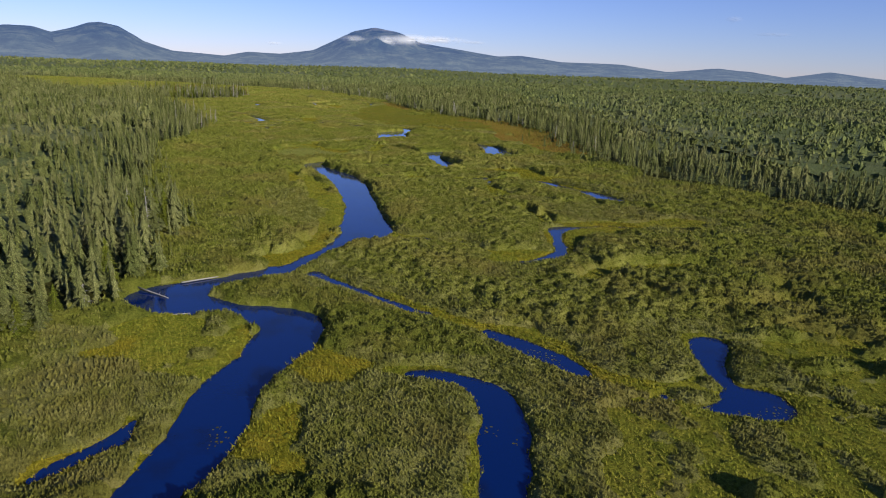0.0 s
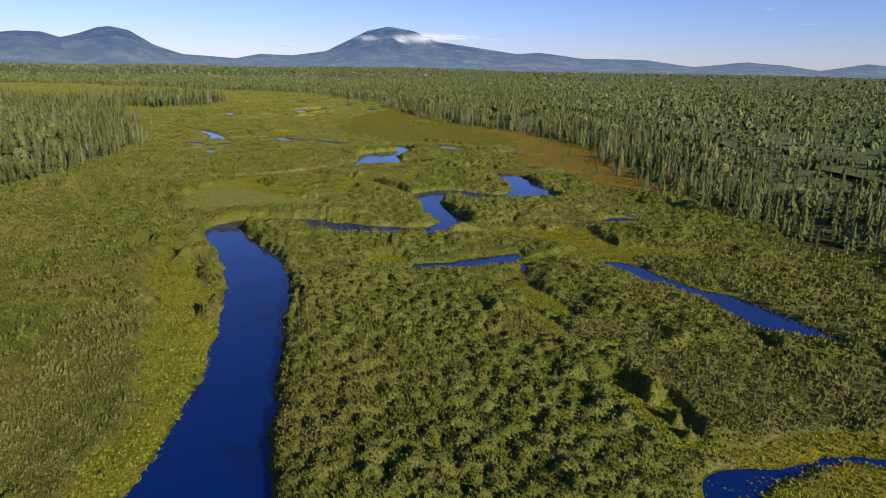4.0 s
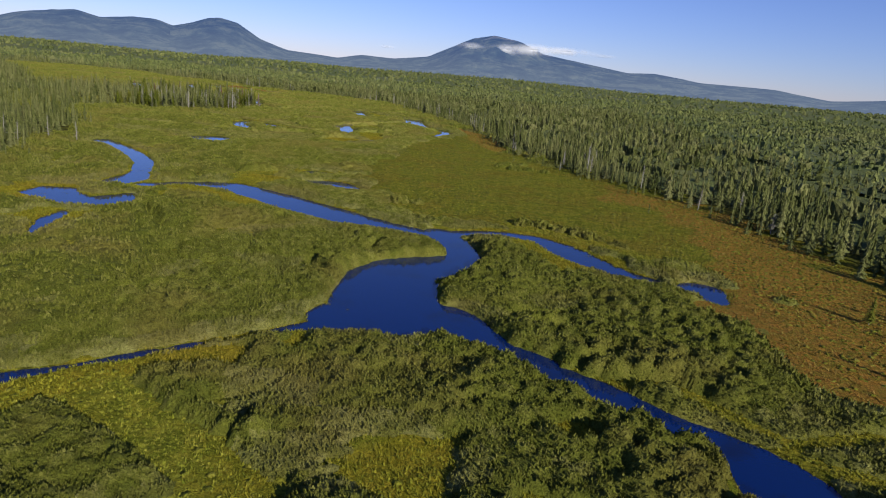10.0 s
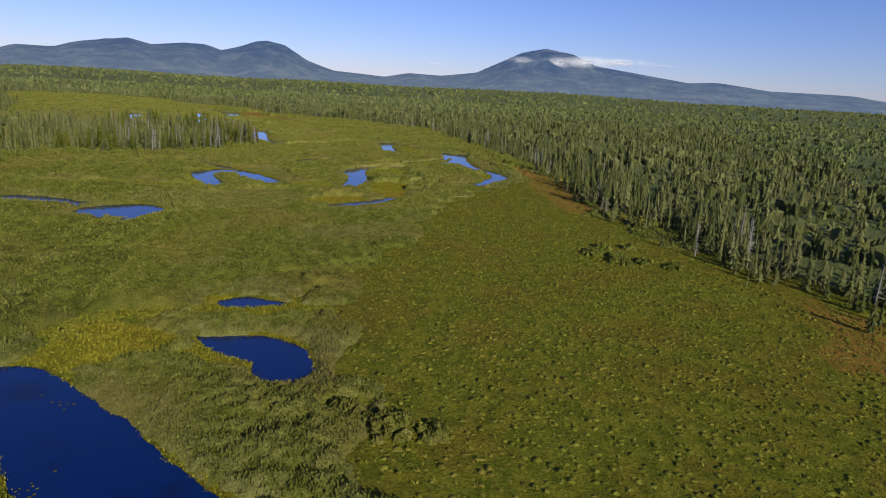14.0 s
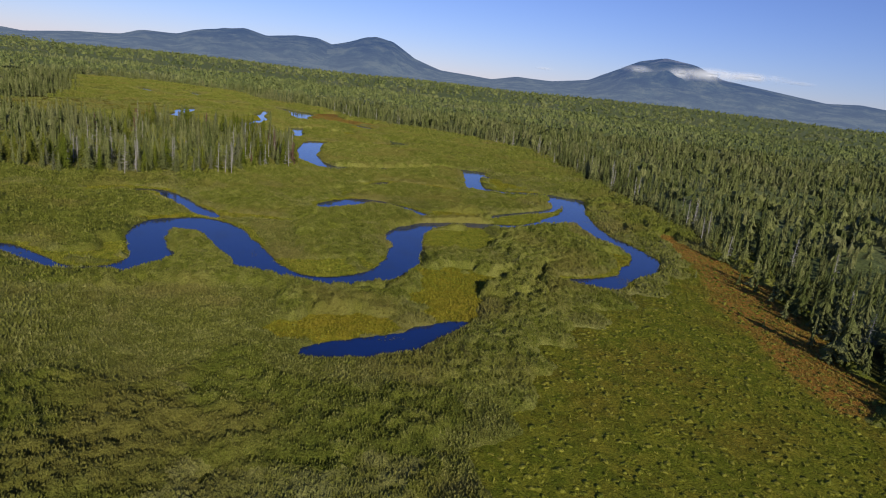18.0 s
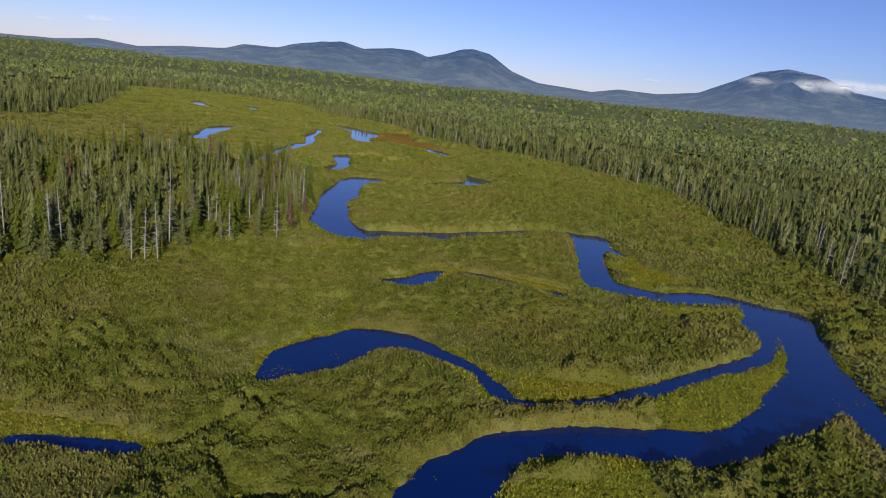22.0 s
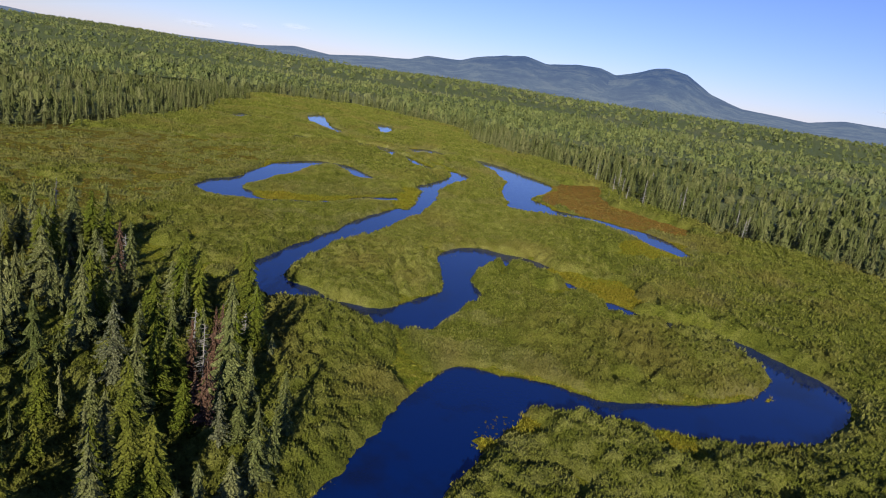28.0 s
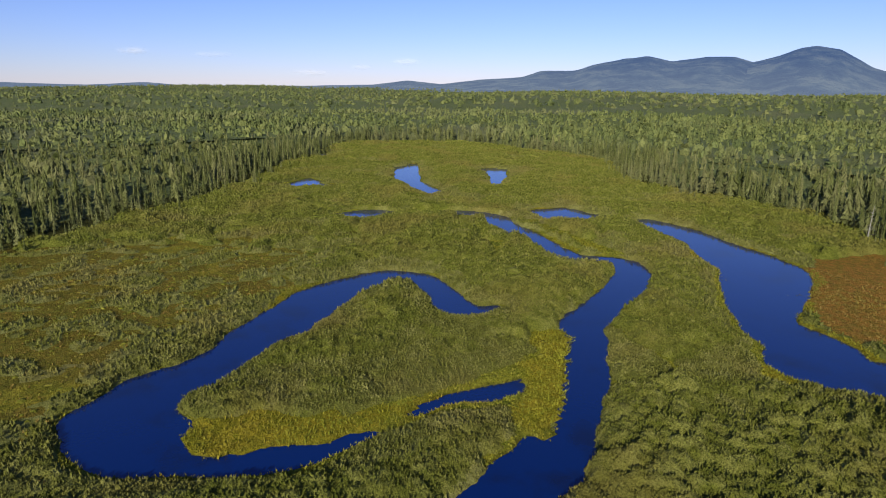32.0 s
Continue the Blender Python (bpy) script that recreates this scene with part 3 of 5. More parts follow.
GOLD_BARS.append([(15, 298), (19, 303), (27, 299), (25, 294), (19, 295)])
GOLD_BARS.append([(50, 282), (54, 281), (52, 278), (48, 277)])
GOLD_BARS.append([(-34, 400), (-28, 401), (-14, 385), (-17, 384), (-28, 393)])
GOLD_BARS.append([(43, 544), (49, 544), (53, 532), (60, 525), (54, 517), (53, 524), (48, 534)])
GOLD_BARS.append([(24, 499), (28, 504), (32, 510), (32, 505), (27, 495)])
GOLD_BARS.append([(-54, 788), (-40, 806), (-34, 790), (-36, 774), (-42, 763), (-49, 774)])
GOLD_BARS.append([(-55, 797), (-49, 804), (-41, 801), (-36, 793), (-34, 782), (-48, 774), (-50, 785)])
GOLD_BARS.append([(-79, 823), (-76, 827), (-70, 815), (-68, 803), (-69, 795), (-72, 798), (-73, 814)])
GOLD_BARS.append([(-14, 866), (-1, 859), (-2, 847), (-9, 833), (-6, 847)])
GOLD_BARS.append([(-170, 825), (-158, 824), (-150, 817), (-161, 819)])
GOLD_BARS.append([(-113, 844), (-110, 852), (-109, 859), (-106, 852), (-107, 843)])
GOLD_BARS.append([(-152, 910), (-158, 925), (-153, 926), (-152, 919), (-149, 913)])
GOLD_BARS.append([(-146, 922), (-150, 930), (-148, 936), (-144, 926)])
GOLD_BARS.append([(-204, 1015), (-204, 1020), (-199, 1017), (-199, 1012)])
GOLD_BARS.append([(-204, 1022), (-202, 1028), (-200, 1025), (-202, 1021)])
GOLD_BARS.append([(-257, 1165), (-242, 1166), (-230, 1159), (-232, 1149)])
GOLD_BARS.append([(-182, 1076), (-177, 1074), (-180, 1067)])
GOLD_BARS.append([(-357, 1073), (-347, 1074), (-340, 1081), (-333, 1091), (-331, 1086), (-334, 1077), (-342, 1072)])
GOLD_BARS.append([(-305, 1163), (-297, 1157), (-298, 1153)])
GOLD_BARS.append([(-48, 115), (-38, 128), (-45, 107), (-58, 108), (-62, 115)])
# open grass between the thickets
GRASS_BARS.append([(-35, 308), (-30, 314), (-19, 281), (-10, 247), (-7, 210), (-12, 185), (-18, 173), (-22, 185), (-17, 204), (-18, 222), (-25, 260)])
GRASS_BARS.append([(-52, 122), (-45, 132), (-37, 130), (-27, 128), (-22, 121), (-24, 100), (-40, 100)])
GRASS_BARS.append([(0, 191), (22, 192), (21, 184), (2, 183)])
GRASS_BARS.append([(34, 178), (51, 180), (54, 171), (42, 164), (34, 166)])
GRASS_BARS.append([(60, 192), (68, 203), (91, 210), (90, 202), (71, 197), (64, 190), (60, 176), (56, 181)])
GRASS_BARS.append([(66, 163), (87, 167), (95, 160), (81, 153), (66, 155)])
GRASS_BARS.append([(56, 157), (61, 156), (67, 147), (62, 142), (54, 147)])
GRASS_BARS.append([(113, 219), (124, 219), (116, 205), (102, 208)])
GRASS_BARS.append([(-2, 385), (0, 411), (8, 419), (8, 394), (4, 381)])
GRASS_BARS.append([(41, 381), (46, 389), (54, 390), (56, 386), (48, 380), (43, 375)])
GRASS_BARS.append([(84, 412), (92, 408), (100, 399), (94, 393), (85, 400)])
GRASS_BARS.append([(-90, 567), (-84, 580), (-74, 580), (-73, 564), (-78, 558)])
GRASS_BARS.append([(-149, 757), (-134, 760), (-138, 780), (-130, 778), (-120, 762), (-129, 751)])
GRASS_BARS.append([(-97, 786), (-88, 790), (-71, 810), (-63, 800), (-67, 786), (-79, 776)])
GRASS_BARS.append([(-72, 841), (-54, 865), (-44, 838), (-50, 825), (-63, 822)])
GRASS_BARS.append([(-60, 882), (-38, 926), (-33, 905), (-47, 876)])
GRASS_BARS.append([(48, 333), (62, 332), (72, 330), (84, 323), (89, 310), (82, 301), (68, 302), (75, 308), (68, 315), (60, 323)])
GRASS_BARS.append([(-57, 890), (-44, 905), (-35, 920), (-41, 890), (-48, 876), (-58, 870)])
GRASS_BARS.append([(-88, 976), (-72, 967), (-52, 974), (-68, 951)])
GRASS_BARS.append([(-59, 877), (-49, 898), (-34, 921), (-40, 892), (-50, 876)])
GRASS_BARS.append([(1, 186), (8, 191), (18, 190), (26, 188), (16, 184), (7, 184)])
# low pale willow and sweet gale
LOW_GROWTH.append([(27, 86), (46, 91), (64, 80), (99, 103), (67, 64), (22, 67)])
LOW_GROWTH.append([(-15, 104), (-4, 111), (17, 93), (16, 80), (12, 67), (-22, 69)])
LOW_GROWTH.append([(-66, 113), (-38, 128), (-22, 122), (-23, 102), (-31, 70), (-44, 71)])
LOW_GROWTH.append([(58, 458), (80, 449), (94, 450), (110, 444), (99, 429), (85, 430), (73, 441)])
LOW_GROWTH.append([(-97, 792), (-82, 788), (-67, 808), (-65, 790), (-77, 778)])
LOW_GROWTH.append([(-124, 812), (-116, 823), (-105, 817), (-92, 792), (-70, 794), (-75, 780), (-85, 779), (-100, 788)])
LOW_GROWTH.append([(-69, 834), (-51, 866), (-46, 842), (-36, 826), (-28, 820), (-40, 813), (-49, 830), (-63, 817)])
LOW_GROWTH.append([(-133, 731), (-77, 766), (-63, 737), (-72, 712), (-99, 702)])
LOW_GROWTH.append([(-447, 1053), (-432, 1090), (-401, 1111), (-385, 1101), (-373, 1069), (-378, 1048)])
LOW_GROWTH.append([(-46, 692), (-24, 707), (-23, 734), (-10, 696), (-38, 683)])
LOW_GROWTH.append([(61, 241), (85, 246), (117, 232), (123, 210), (107, 198), (93, 216), (67, 216)])
LOW_GROWTH.append([(-46, 264), (-15, 265), (-10, 231), (-13, 199), (-25, 210), (-38, 231)])
LOW_GROWTH.append([(-6, 372), (-6, 392), (-3, 406), (4, 424), (14, 431), (18, 424), (9, 416), (5, 402), (4, 384), (3, 372)])
# tall dark alder
TALL_GROWTH.append([(-13, 150), (6, 141), (23, 115), (18, 103), (-6, 106)])
TALL_GROWTH.append([(-11, 157), (-4, 183), (18, 181), (28, 187), (33, 170), (26, 152), (-9, 154)])
TALL_GROWTH.append([(1, 260), (28, 273), (53, 245), (59, 210), (54, 180), (36, 177), (26, 191), (6, 199)])
TALL_GROWTH.append([(-3, 369), (32, 386), (33, 356), (10, 345)])
TALL_GROWTH.append([(-15, 314), (6, 323), (41, 327), (60, 321), (47, 306), (19, 304), (-4, 296)])
TALL_GROWTH.append([(58, 296), (74, 297), (80, 282), (71, 276), (52, 275)])
TALL_GROWTH.append([(-2, 366), (5, 386), (13, 416), (42, 425), (74, 409), (71, 396), (49, 400), (30, 395), (33, 366), (4, 360)])
TALL_GROWTH.append([(8, 528), (24, 528), (22, 520), (10, 520)])
TALL_GROWTH.append([(-49, 857), (-31, 898), (-20, 860), (-16, 835), (-32, 831)])
TALL_GROWTH.append([(-63, 820), (-48, 827), (-43, 811), (-55, 803)])
TALL_GROWTH.append([(-110, 872), (-97, 876), (-83, 860), (-80, 839), (-105, 843)])
TALL_GROWTH.append([(-146, 924), (-144, 946), (-127, 951), (-102, 1003), (-95, 972), (-97, 957), (-138, 914)])
TALL_GROWTH.append([(-25, 854), (-5, 863), (-9, 839), (-28, 829)])
# narrow grassy runs that wind between the thickets: width and course
LANES.append((4.8, [(4, 191), (18, 186), (32, 179), (44, 171), (54, 176)]))
LANES.append((10.5, [(-51, 397), (-22, 438), (8, 419), (34, 377)]))
LANES.append((8.8, [(10, 328), (30, 325), (60, 329), (85, 310), (106, 302)]))
LANES.append((6.8, [(52, 280), (58, 261)]))
LANES.append((6.4, [(58, 179), (70, 199), (87, 207), (114, 220), (127, 210)]))
LANES.append((6.4, [(54, 148), (61, 155), (72, 160), (86, 163), (94, 160)]))
LANES.append((5.6, [(4, 140), (13, 129), (23, 121), (32, 118), (38, 111)]))
LANES.append((4.6, [(75, 117), (90, 118), (99, 113)]))
LANES.append((6.1, [(36, 105), (42, 98), (48, 94)]))
LANES.append((7.3, [(-33, 276), (-37, 307), (-30, 322)]))
LANES.append((6.1, [(-4, 335), (14, 331), (32, 335)]))
LANES.append((6.4, [(42, 303), (57, 299), (80, 310), (86, 290), (96, 275)]))
LANES.append((5.5, [(51, 267), (53, 252), (60, 242)]))
LANES.append((7.3, [(-59, 386), (-44, 404), (-19, 398), (-2, 393)]))
LANES.append((7.8, [(44, 421), (66, 410), (72, 397)]))
LANES.append((5.7, [(58, 232), (61, 214), (70, 211), (82, 215), (91, 212), (102, 209), (109, 200)]))
LANES.append((4.0, [(55, 154), (62, 160), (72, 162), (80, 163)]))
LANES.append((9.1, [(45, 563), (69, 551), (82, 537)]))
LANES.append((5.7, [(54, 447), (72, 442), (86, 436), (101, 430), (115, 413)]))
LANES.append((5.1, [(78, 362), (88, 360), (99, 357)]))
LANES.append((5.0, [(53, 456), (68, 456), (82, 442), (105, 450), (117, 440)]))
LANES.append((5.0, [(84, 403), (84, 386), (85, 377)]))
LANES.append((6.3, [(-64, 601), (-61, 613), (-44, 621), (-20, 628)]))
LANES.append((5.0, [(-64, 572), (-42, 561), (-23, 550), (-5, 544)]))
LANES.append((6.8, [(-191, 814), (-171, 829), (-153, 823), (-136, 817)]))
LANES.append((5.5, [(-150, 796), (-132, 817), (-118, 824)]))
LANES.append((6.6, [(-81, 866), (-65, 875), (-41, 915)]))
LANES.append((8.3, [(-81, 982), (-67, 960), (-83, 940)]))
LANES.append((5.6, [(-91, 874), (-76, 876), (-61, 884)]))
LANES.append((5.4, [(-191, 817), (-186, 829), (-173, 834)]))
LANES.append((4.8, [(-142, 809), (-133, 818), (-123, 823)]))
LANES.append((4.3, [(-121, 856), (-118, 868), (-109, 879)]))
LANES.append((4.3, [(-125, 910), (-116, 925), (-103, 932), (-86, 932)]))
LANES.append((4.1, [(-92, 874), (-84, 869), (-76, 872), (-64, 881)]))
LANES.append((4.0, [(-133, 819), (-127, 822), (-118, 824), (-110, 827), (-108, 835), (-107, 842)]))
LANES.append((4.0, [(-71, 849), (-65, 856), (-52, 864)]))
LANES.append((3.0, [(-134, 951), (-129, 957), (-123, 966)]))
LANES.append((8.8, [(-244, 1136), (-241, 1179)]))
LANES.append((5.2, [(-249, 1101), (-231, 1097), (-215, 1091)]))
LANES.append((6.3, [(-330, 1103), (-333, 1136), (-350, 1169)]))
LANES.append((8.3, [(-419, 1214), (-372, 1202)]))
LANES.append((4.0, [(-338, 1137), (-324, 1120), (-315, 1108), (-314, 1100)]))
LANES.append((4.0, [(-330, 1094), (-329, 1100), (-326, 1108), (-323, 1116)]))
LANES.append((3.0, [(-335, 1092), (-334, 1104), (-332, 1115)]))
LANES.append((6.4, [(-429, 1203), (-410, 1205), (-383, 1195)]))
REED_BED = [(-52, 405), (-48, 420), (-41, 414), (-33, 397), (-20, 383), (-10, 384), (-2, 379), (-3, 369), (2, 360), (-8, 356), (-20, 360), (-36, 350), (-50, 356), (-58, 390)]

gx, gy = (np.arange(NX) + X0)[:, None], (np.arange(NY) + Y0)[None]
ragged = 0.9 * field_noise(7, 1) + 0.5 * field_noise(2.7, 2)
water_edge += np.where(water_edge < 30, 0.75 * ragged, 0)
wood_edge = np.full((NX, NY), 70.0)  # metres into the open from the wood's edge, negative in the wood
for (ax, ay), (bx, by) in zip(VALLEY, VALLEY[1:] + VALLEY[:1]):
    steps = max(2, int(math.hypot(bx - ax, by - ay) / 2))
    for k in range(steps):
        stamp(wood_edge, ax + (bx - ax) * k / steps, ay + (by - ay) * k / steps, 0, 70)
wood_edge *= np.where(inside(VALLEY, gx, gy), 1, -1)
wood_edge = np.where(inside(SHRUB_BANK, gx, gy), np.maximum(wood_edge, 12), wood_edge) + 5 * field_noise(22, 3) + 2.5 * field_noise(7, 4)


PATCH_NOISE = 0.6 * field_noise(13, 11) + 0.4 * field_noise(5, 12)


def window(poly, margin):
    """The part of the plan round a polygon."""
    xs, ys = [p[0] for p in poly], [p[1] for p in poly]
    i0, i1 = max(int(min(xs)) - X0 - margin, 0), min(int(max(xs)) - X0 + margin, NX)
    j0, j1 = max(int(min(ys)) - Y0 - margin, 0), min(int(max(ys)) - Y0 + margin, NY)
    return slice(i0, max(i1, i0 + 1)), slice(j0, max(j1, j0 + 1))


def patch(poly, soft, rough, at=0.35):
    """A patch with a ragged edge, from 0 to 1."""
    i, j = window(poly, 5 * soft + 2)
    f = blurred(inside(poly, gx[i], gy[:, j]), soft)
    whole = np.zeros((NX, NY))
    whole[i, j] = (f > 0.04) * np.clip((f + rough * PATCH_NOISE[i, j] - at) / 0.3, 0, 1)
    return whole


def patches(polys, soft, rough, at=0.35):
    whole = np.zeros((NX, NY))
    for poly in polys:
        np.maximum(whole, patch(poly, soft, rough, at), out=whole)
    return whole


bog = np.maximum(patch(MEADOW, 12, 0.4), 0.4 * patch(RUST_WEST, 8, 0.9))
rust = np.maximum.reduce([0.2 * patch(RUST_WEST, 8, 0.9), 0.85 * patch(RUST_LAKE, 3, 0.6), patch(RUST_EDGE, 3, 0.5), 0.8 * patch(RUST_NEAR, 5, 0.9)])
reeds = patch(REED_BED, 2, 0.25)
lawn = np.maximum(patches(GRASS_BARS, 2, 0.7), 0.75 * patch(BANK_GRASS, 5, 1.0))
turned = patches(GOLD_BARS, 3, 0.75, 0.22)
water_edge = np.where((patches(GOLD_BARS, 2, 0.3, 0.3) > 0.6) & (water_edge > -6), np.maximum(water_edge, 0.4), water_edge)  # sedge bars stand out of the water
low_shore = np.clip((9 - shore_low) / 4, 0, 1)
fringe = np.clip(0.3 + 1.4 * low_shore + 2.0 * field_noise(16, 41) + 1.0 * field_noise(6, 42), 0.15, 4.5)  # how far the sedge reaches from the water
sedge = np.clip((fringe - water_edge) / 1.0, 0, 1) * (water_edge > -0.6)
gold = np.clip((field_noise(27, 45) + 0.5 * field_noise(9, 46) + 0.4 * low_shore - 0.62) / 0.3, 0, 1)  # where the sedge has turned
turned *= water_edge > -0.4
for sx, sy, sr in SEDGE_SPOTS:
    d = np.hypot(gx - sx, gy - sy) / sr + 0.35 * ragged
    spot = np.clip((1.1 - d) / 0.3, 0, 1) * (water_edge > -0.4)
    turned = np.maximum(turned, spot)
sedge, gold = np.maximum(sedge, turned), np.maximum(gold, turned)
gold *= sedge
# gaps in the thicket: old runs that wind through it, and open bars
lane_edge = np.full((NX, NY), 9.0)
for wide_m, course in LANES:
    for (ax, ay), (bx, by) in zip(course, course[1:]):
        steps = max(2, int(math.hypot(bx - ax, by - ay)))
        for k in range(steps + 1):
            stamp(lane_edge, ax + (bx - ax) * k / steps, ay + (by - ay) * k / steps, wide_m / 2, 14)
lane = np.clip((0.35 + 0.8 * ragged - lane_edge) / 0.8, 0, 1) * (water_edge > -0.3)
gold = np.maximum(gold, lane * np.clip(0.15 + 1.0 * field_noise(18, 48), 0, 0.65))
low_patch, tall_patch = patches(LOW_GROWTH, 3, 0.6), patches(TALL_GROWTH, 3, 0.5)
winding = abs(field_noise(30, 43) + 0.4 * field_noise(12, 44))
twisting = abs(field_noise(19, 49) + 0.35 * field_noise(8, 50))
glade = np.maximum(np.clip((0.075 - winding) / 0.03, 0, 1) * (field_noise(70, 47) > -0.35), 0.9 * np.clip((0.06 - twisting) / 0.03, 0, 1) * (field_noise(55, 59) > 0.3))
glade = glade * (1 - tall_patch) * (1 - 0.6 * low_patch)
lawn = np.maximum(lawn, 0.9 * lane)
glade = np.maximum.reduce([glade, reeds, lawn])

# ---- ground and water ----
GROUND_Z = 0.45


def ground_height(x, y):
    """Level marsh, with banks down into the water."""
    d = value_at(water_edge, x, y)
    return np.interp(d, [-2.5, -0.3, 0.4, 1.3], [-0.9, -0.12, 0.16, GROUND_Z])


def far_rise(x, y):
    """The land rises gently far from the valley."""
    d = np.hypot(x + 80, y - 600)
    swell = np.sin(x / 410 + 1.3) * np.sin(y / 530 + 0.4) + 0.5 * np.sin(x / 190 + y / 260)
    return np.interp(d, [900, 1800, 3600], [0, 5, 14]) + swell * np.interp(d, [800, 2000], [0, 6])


def build_ground():
    block = 16
    pieces, values = [], []
    for bx in range(0, NX - block + 1, block):
        for by in range(0, NY - block + 1, block):
            near = water_edge[bx:bx + block + 1, by:by + block + 1].min() < 1.6
            cover = [a[bx:bx + block + 1, by:by + block + 1] for a in (reeds, lawn, gold, bog, rust)]
            n = 12 if near else 8 if any(a.max() > 0.05 and a.min() < 0.95 for a in cover) else 2
            x, y = np.meshgrid(X0 + bx + np.arange(n + 1) * block / n, Y0 + by + np.arange(n + 1) * block / n, indexing="ij")
            x, y = x.ravel(), y.ravel()
            i, j = np.meshgrid(np.arange(n), np.arange(n), indexing="ij")
            q = (i * (n + 1) + j).ravel()
            tris = np.concatenate([np.stack([q, q + n + 1, q + n + 2], 1), np.stack([q, q + n + 2, q + 1], 1)])
            pieces.append((np.stack([x, y, ground_height(x, y) if near else np.full_like(x, GROUND_Z)], 1), tris))
            values.append((x, y))
    # the land round about, out to the horizon
    px, py = X0 + (NX // block) * block, Y0 + (NY // block) * block
    xs = np.unique(np.concatenate([np.linspace(-4900, X0, 26), np.linspace(X0, px, 12), np.linspace(px, 4600, 26)]))
    ys = np.unique(np.concatenate([np.linspace(-600, Y0, 6), np.linspace(Y0, py, 16), np.linspace(py, 4900, 24)]))
    x, y = np.meshgrid(xs, ys, indexing="ij")
    z = GROUND_Z + far_rise(x, y)
    i, j = np.meshgrid(np.arange(len(xs) - 1), np.arange(len(ys) - 1), indexing="ij")
    hole = (xs[i] >= X0) & (xs[i + 1] <= px) & (ys[j] >= Y0) & (ys[j + 1] <= py)
    q = (i * len(ys) + j)[~hole]
    tris = np.concatenate([np.stack([q, q + len(ys), q + len(ys) + 1], 1), np.stack([q, q + len(ys) + 1, q + 1], 1)])
    pieces.append((np.stack([x.ravel(), y.ravel(), z.ravel()], 1), tris))
    values.append((x.ravel(), y.ravel()))
    v, f = joined(pieces)
    x, y = v[:, 0], v[:, 1]
    out = (x < X0) | (x > px) | (y < Y0) | (y > py)
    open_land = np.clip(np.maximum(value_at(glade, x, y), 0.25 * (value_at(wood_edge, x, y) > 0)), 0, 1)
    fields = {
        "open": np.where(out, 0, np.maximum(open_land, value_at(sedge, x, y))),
        "bog": np.where(out, 0, value_at(bog, x, y)),
        "rust": np.where(out, 0, value_at(rust, x, y)),
        "reeds": np.where(out, 0, value_at(reeds, x, y)),
        "sedge": np.where(out, 0, value_at(gold, x, y)),
        "wet": np.where(out, 0, np.clip(-value_at(water_edge, x, y) / 0.5 + 0.2, 0, 1)),
    }
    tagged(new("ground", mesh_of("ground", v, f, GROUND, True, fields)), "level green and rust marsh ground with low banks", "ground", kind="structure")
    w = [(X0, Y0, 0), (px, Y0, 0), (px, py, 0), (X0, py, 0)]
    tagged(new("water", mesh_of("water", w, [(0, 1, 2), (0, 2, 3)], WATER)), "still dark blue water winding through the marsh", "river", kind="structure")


build_ground()


# ---- small meshes to strew ----
def shrub_proto(seed, clumps, rings=((0.0, 0.88, 1), (0.32, 0.70, 6), (0.46, 0.10, 8)), spray=(0.075, 0.145)):
    """A rounded bush: a lumpy core and leafy sprays that stand out of it; unit width and height."""
    r = np.random.default_rng(seed)
    v, start = [], []
    for rad, z, n in rings:
        start.append(len(v))
        for k in range(n):
            a = 2 * math.pi * (k + 0.5 * r.uniform(-1, 1) * (n > 1)) / n
            s = r.uniform(0.65, 1.25)
            v.append((rad * s * math.cos(a), rad * s * math.sin(a), z * r.uniform(0.6, 1.15)))
    p, q = rings[1][2], rings[2][2]
    f = [(0, start[1] + k, start[1] + (k + 1) % p) for k in range(p)]
    for k in range(q):
        c, d = start[1] + int(k * p / q) % p, start[1] + int((k + 1) * p / q) % p
        f.append((c, start[2] + k, start[2] + (k + 1) % q))
        if c != d:
            f.append((c, start[2] + (k + 1) % q, d))
    for _ in range(clumps):
        u, a = r.uniform(0.0, 1.0), r.uniform(0, 2 * math.pi)
        out = np.array([math.cos(a) * math.sqrt(1 - u * u), math.sin(a) * math.sqrt(1 - u * u), u])
        mid = out * np.array([0.48, 0.48, 0.86]) * r.uniform(0.8, 1.1)
        side = np.cross(out, r.normal(size=3))
        side /= np.linalg.norm(side)
        up = np.cross(side, out) * r.uniform(0.3, 1.0) + out * r.uniform(0.0, 0.7) + np.array([0, 0, 0.35])
        s = r.uniform(*spray)
        n0 = len(v)
        v += [tuple(mid - s * side), tuple(mid + s * side), tuple(mid + s * 1.7 * up)]
        f.append((n0, n0 + 1, n0 + 2))
    return np.array(v), np.array(f)


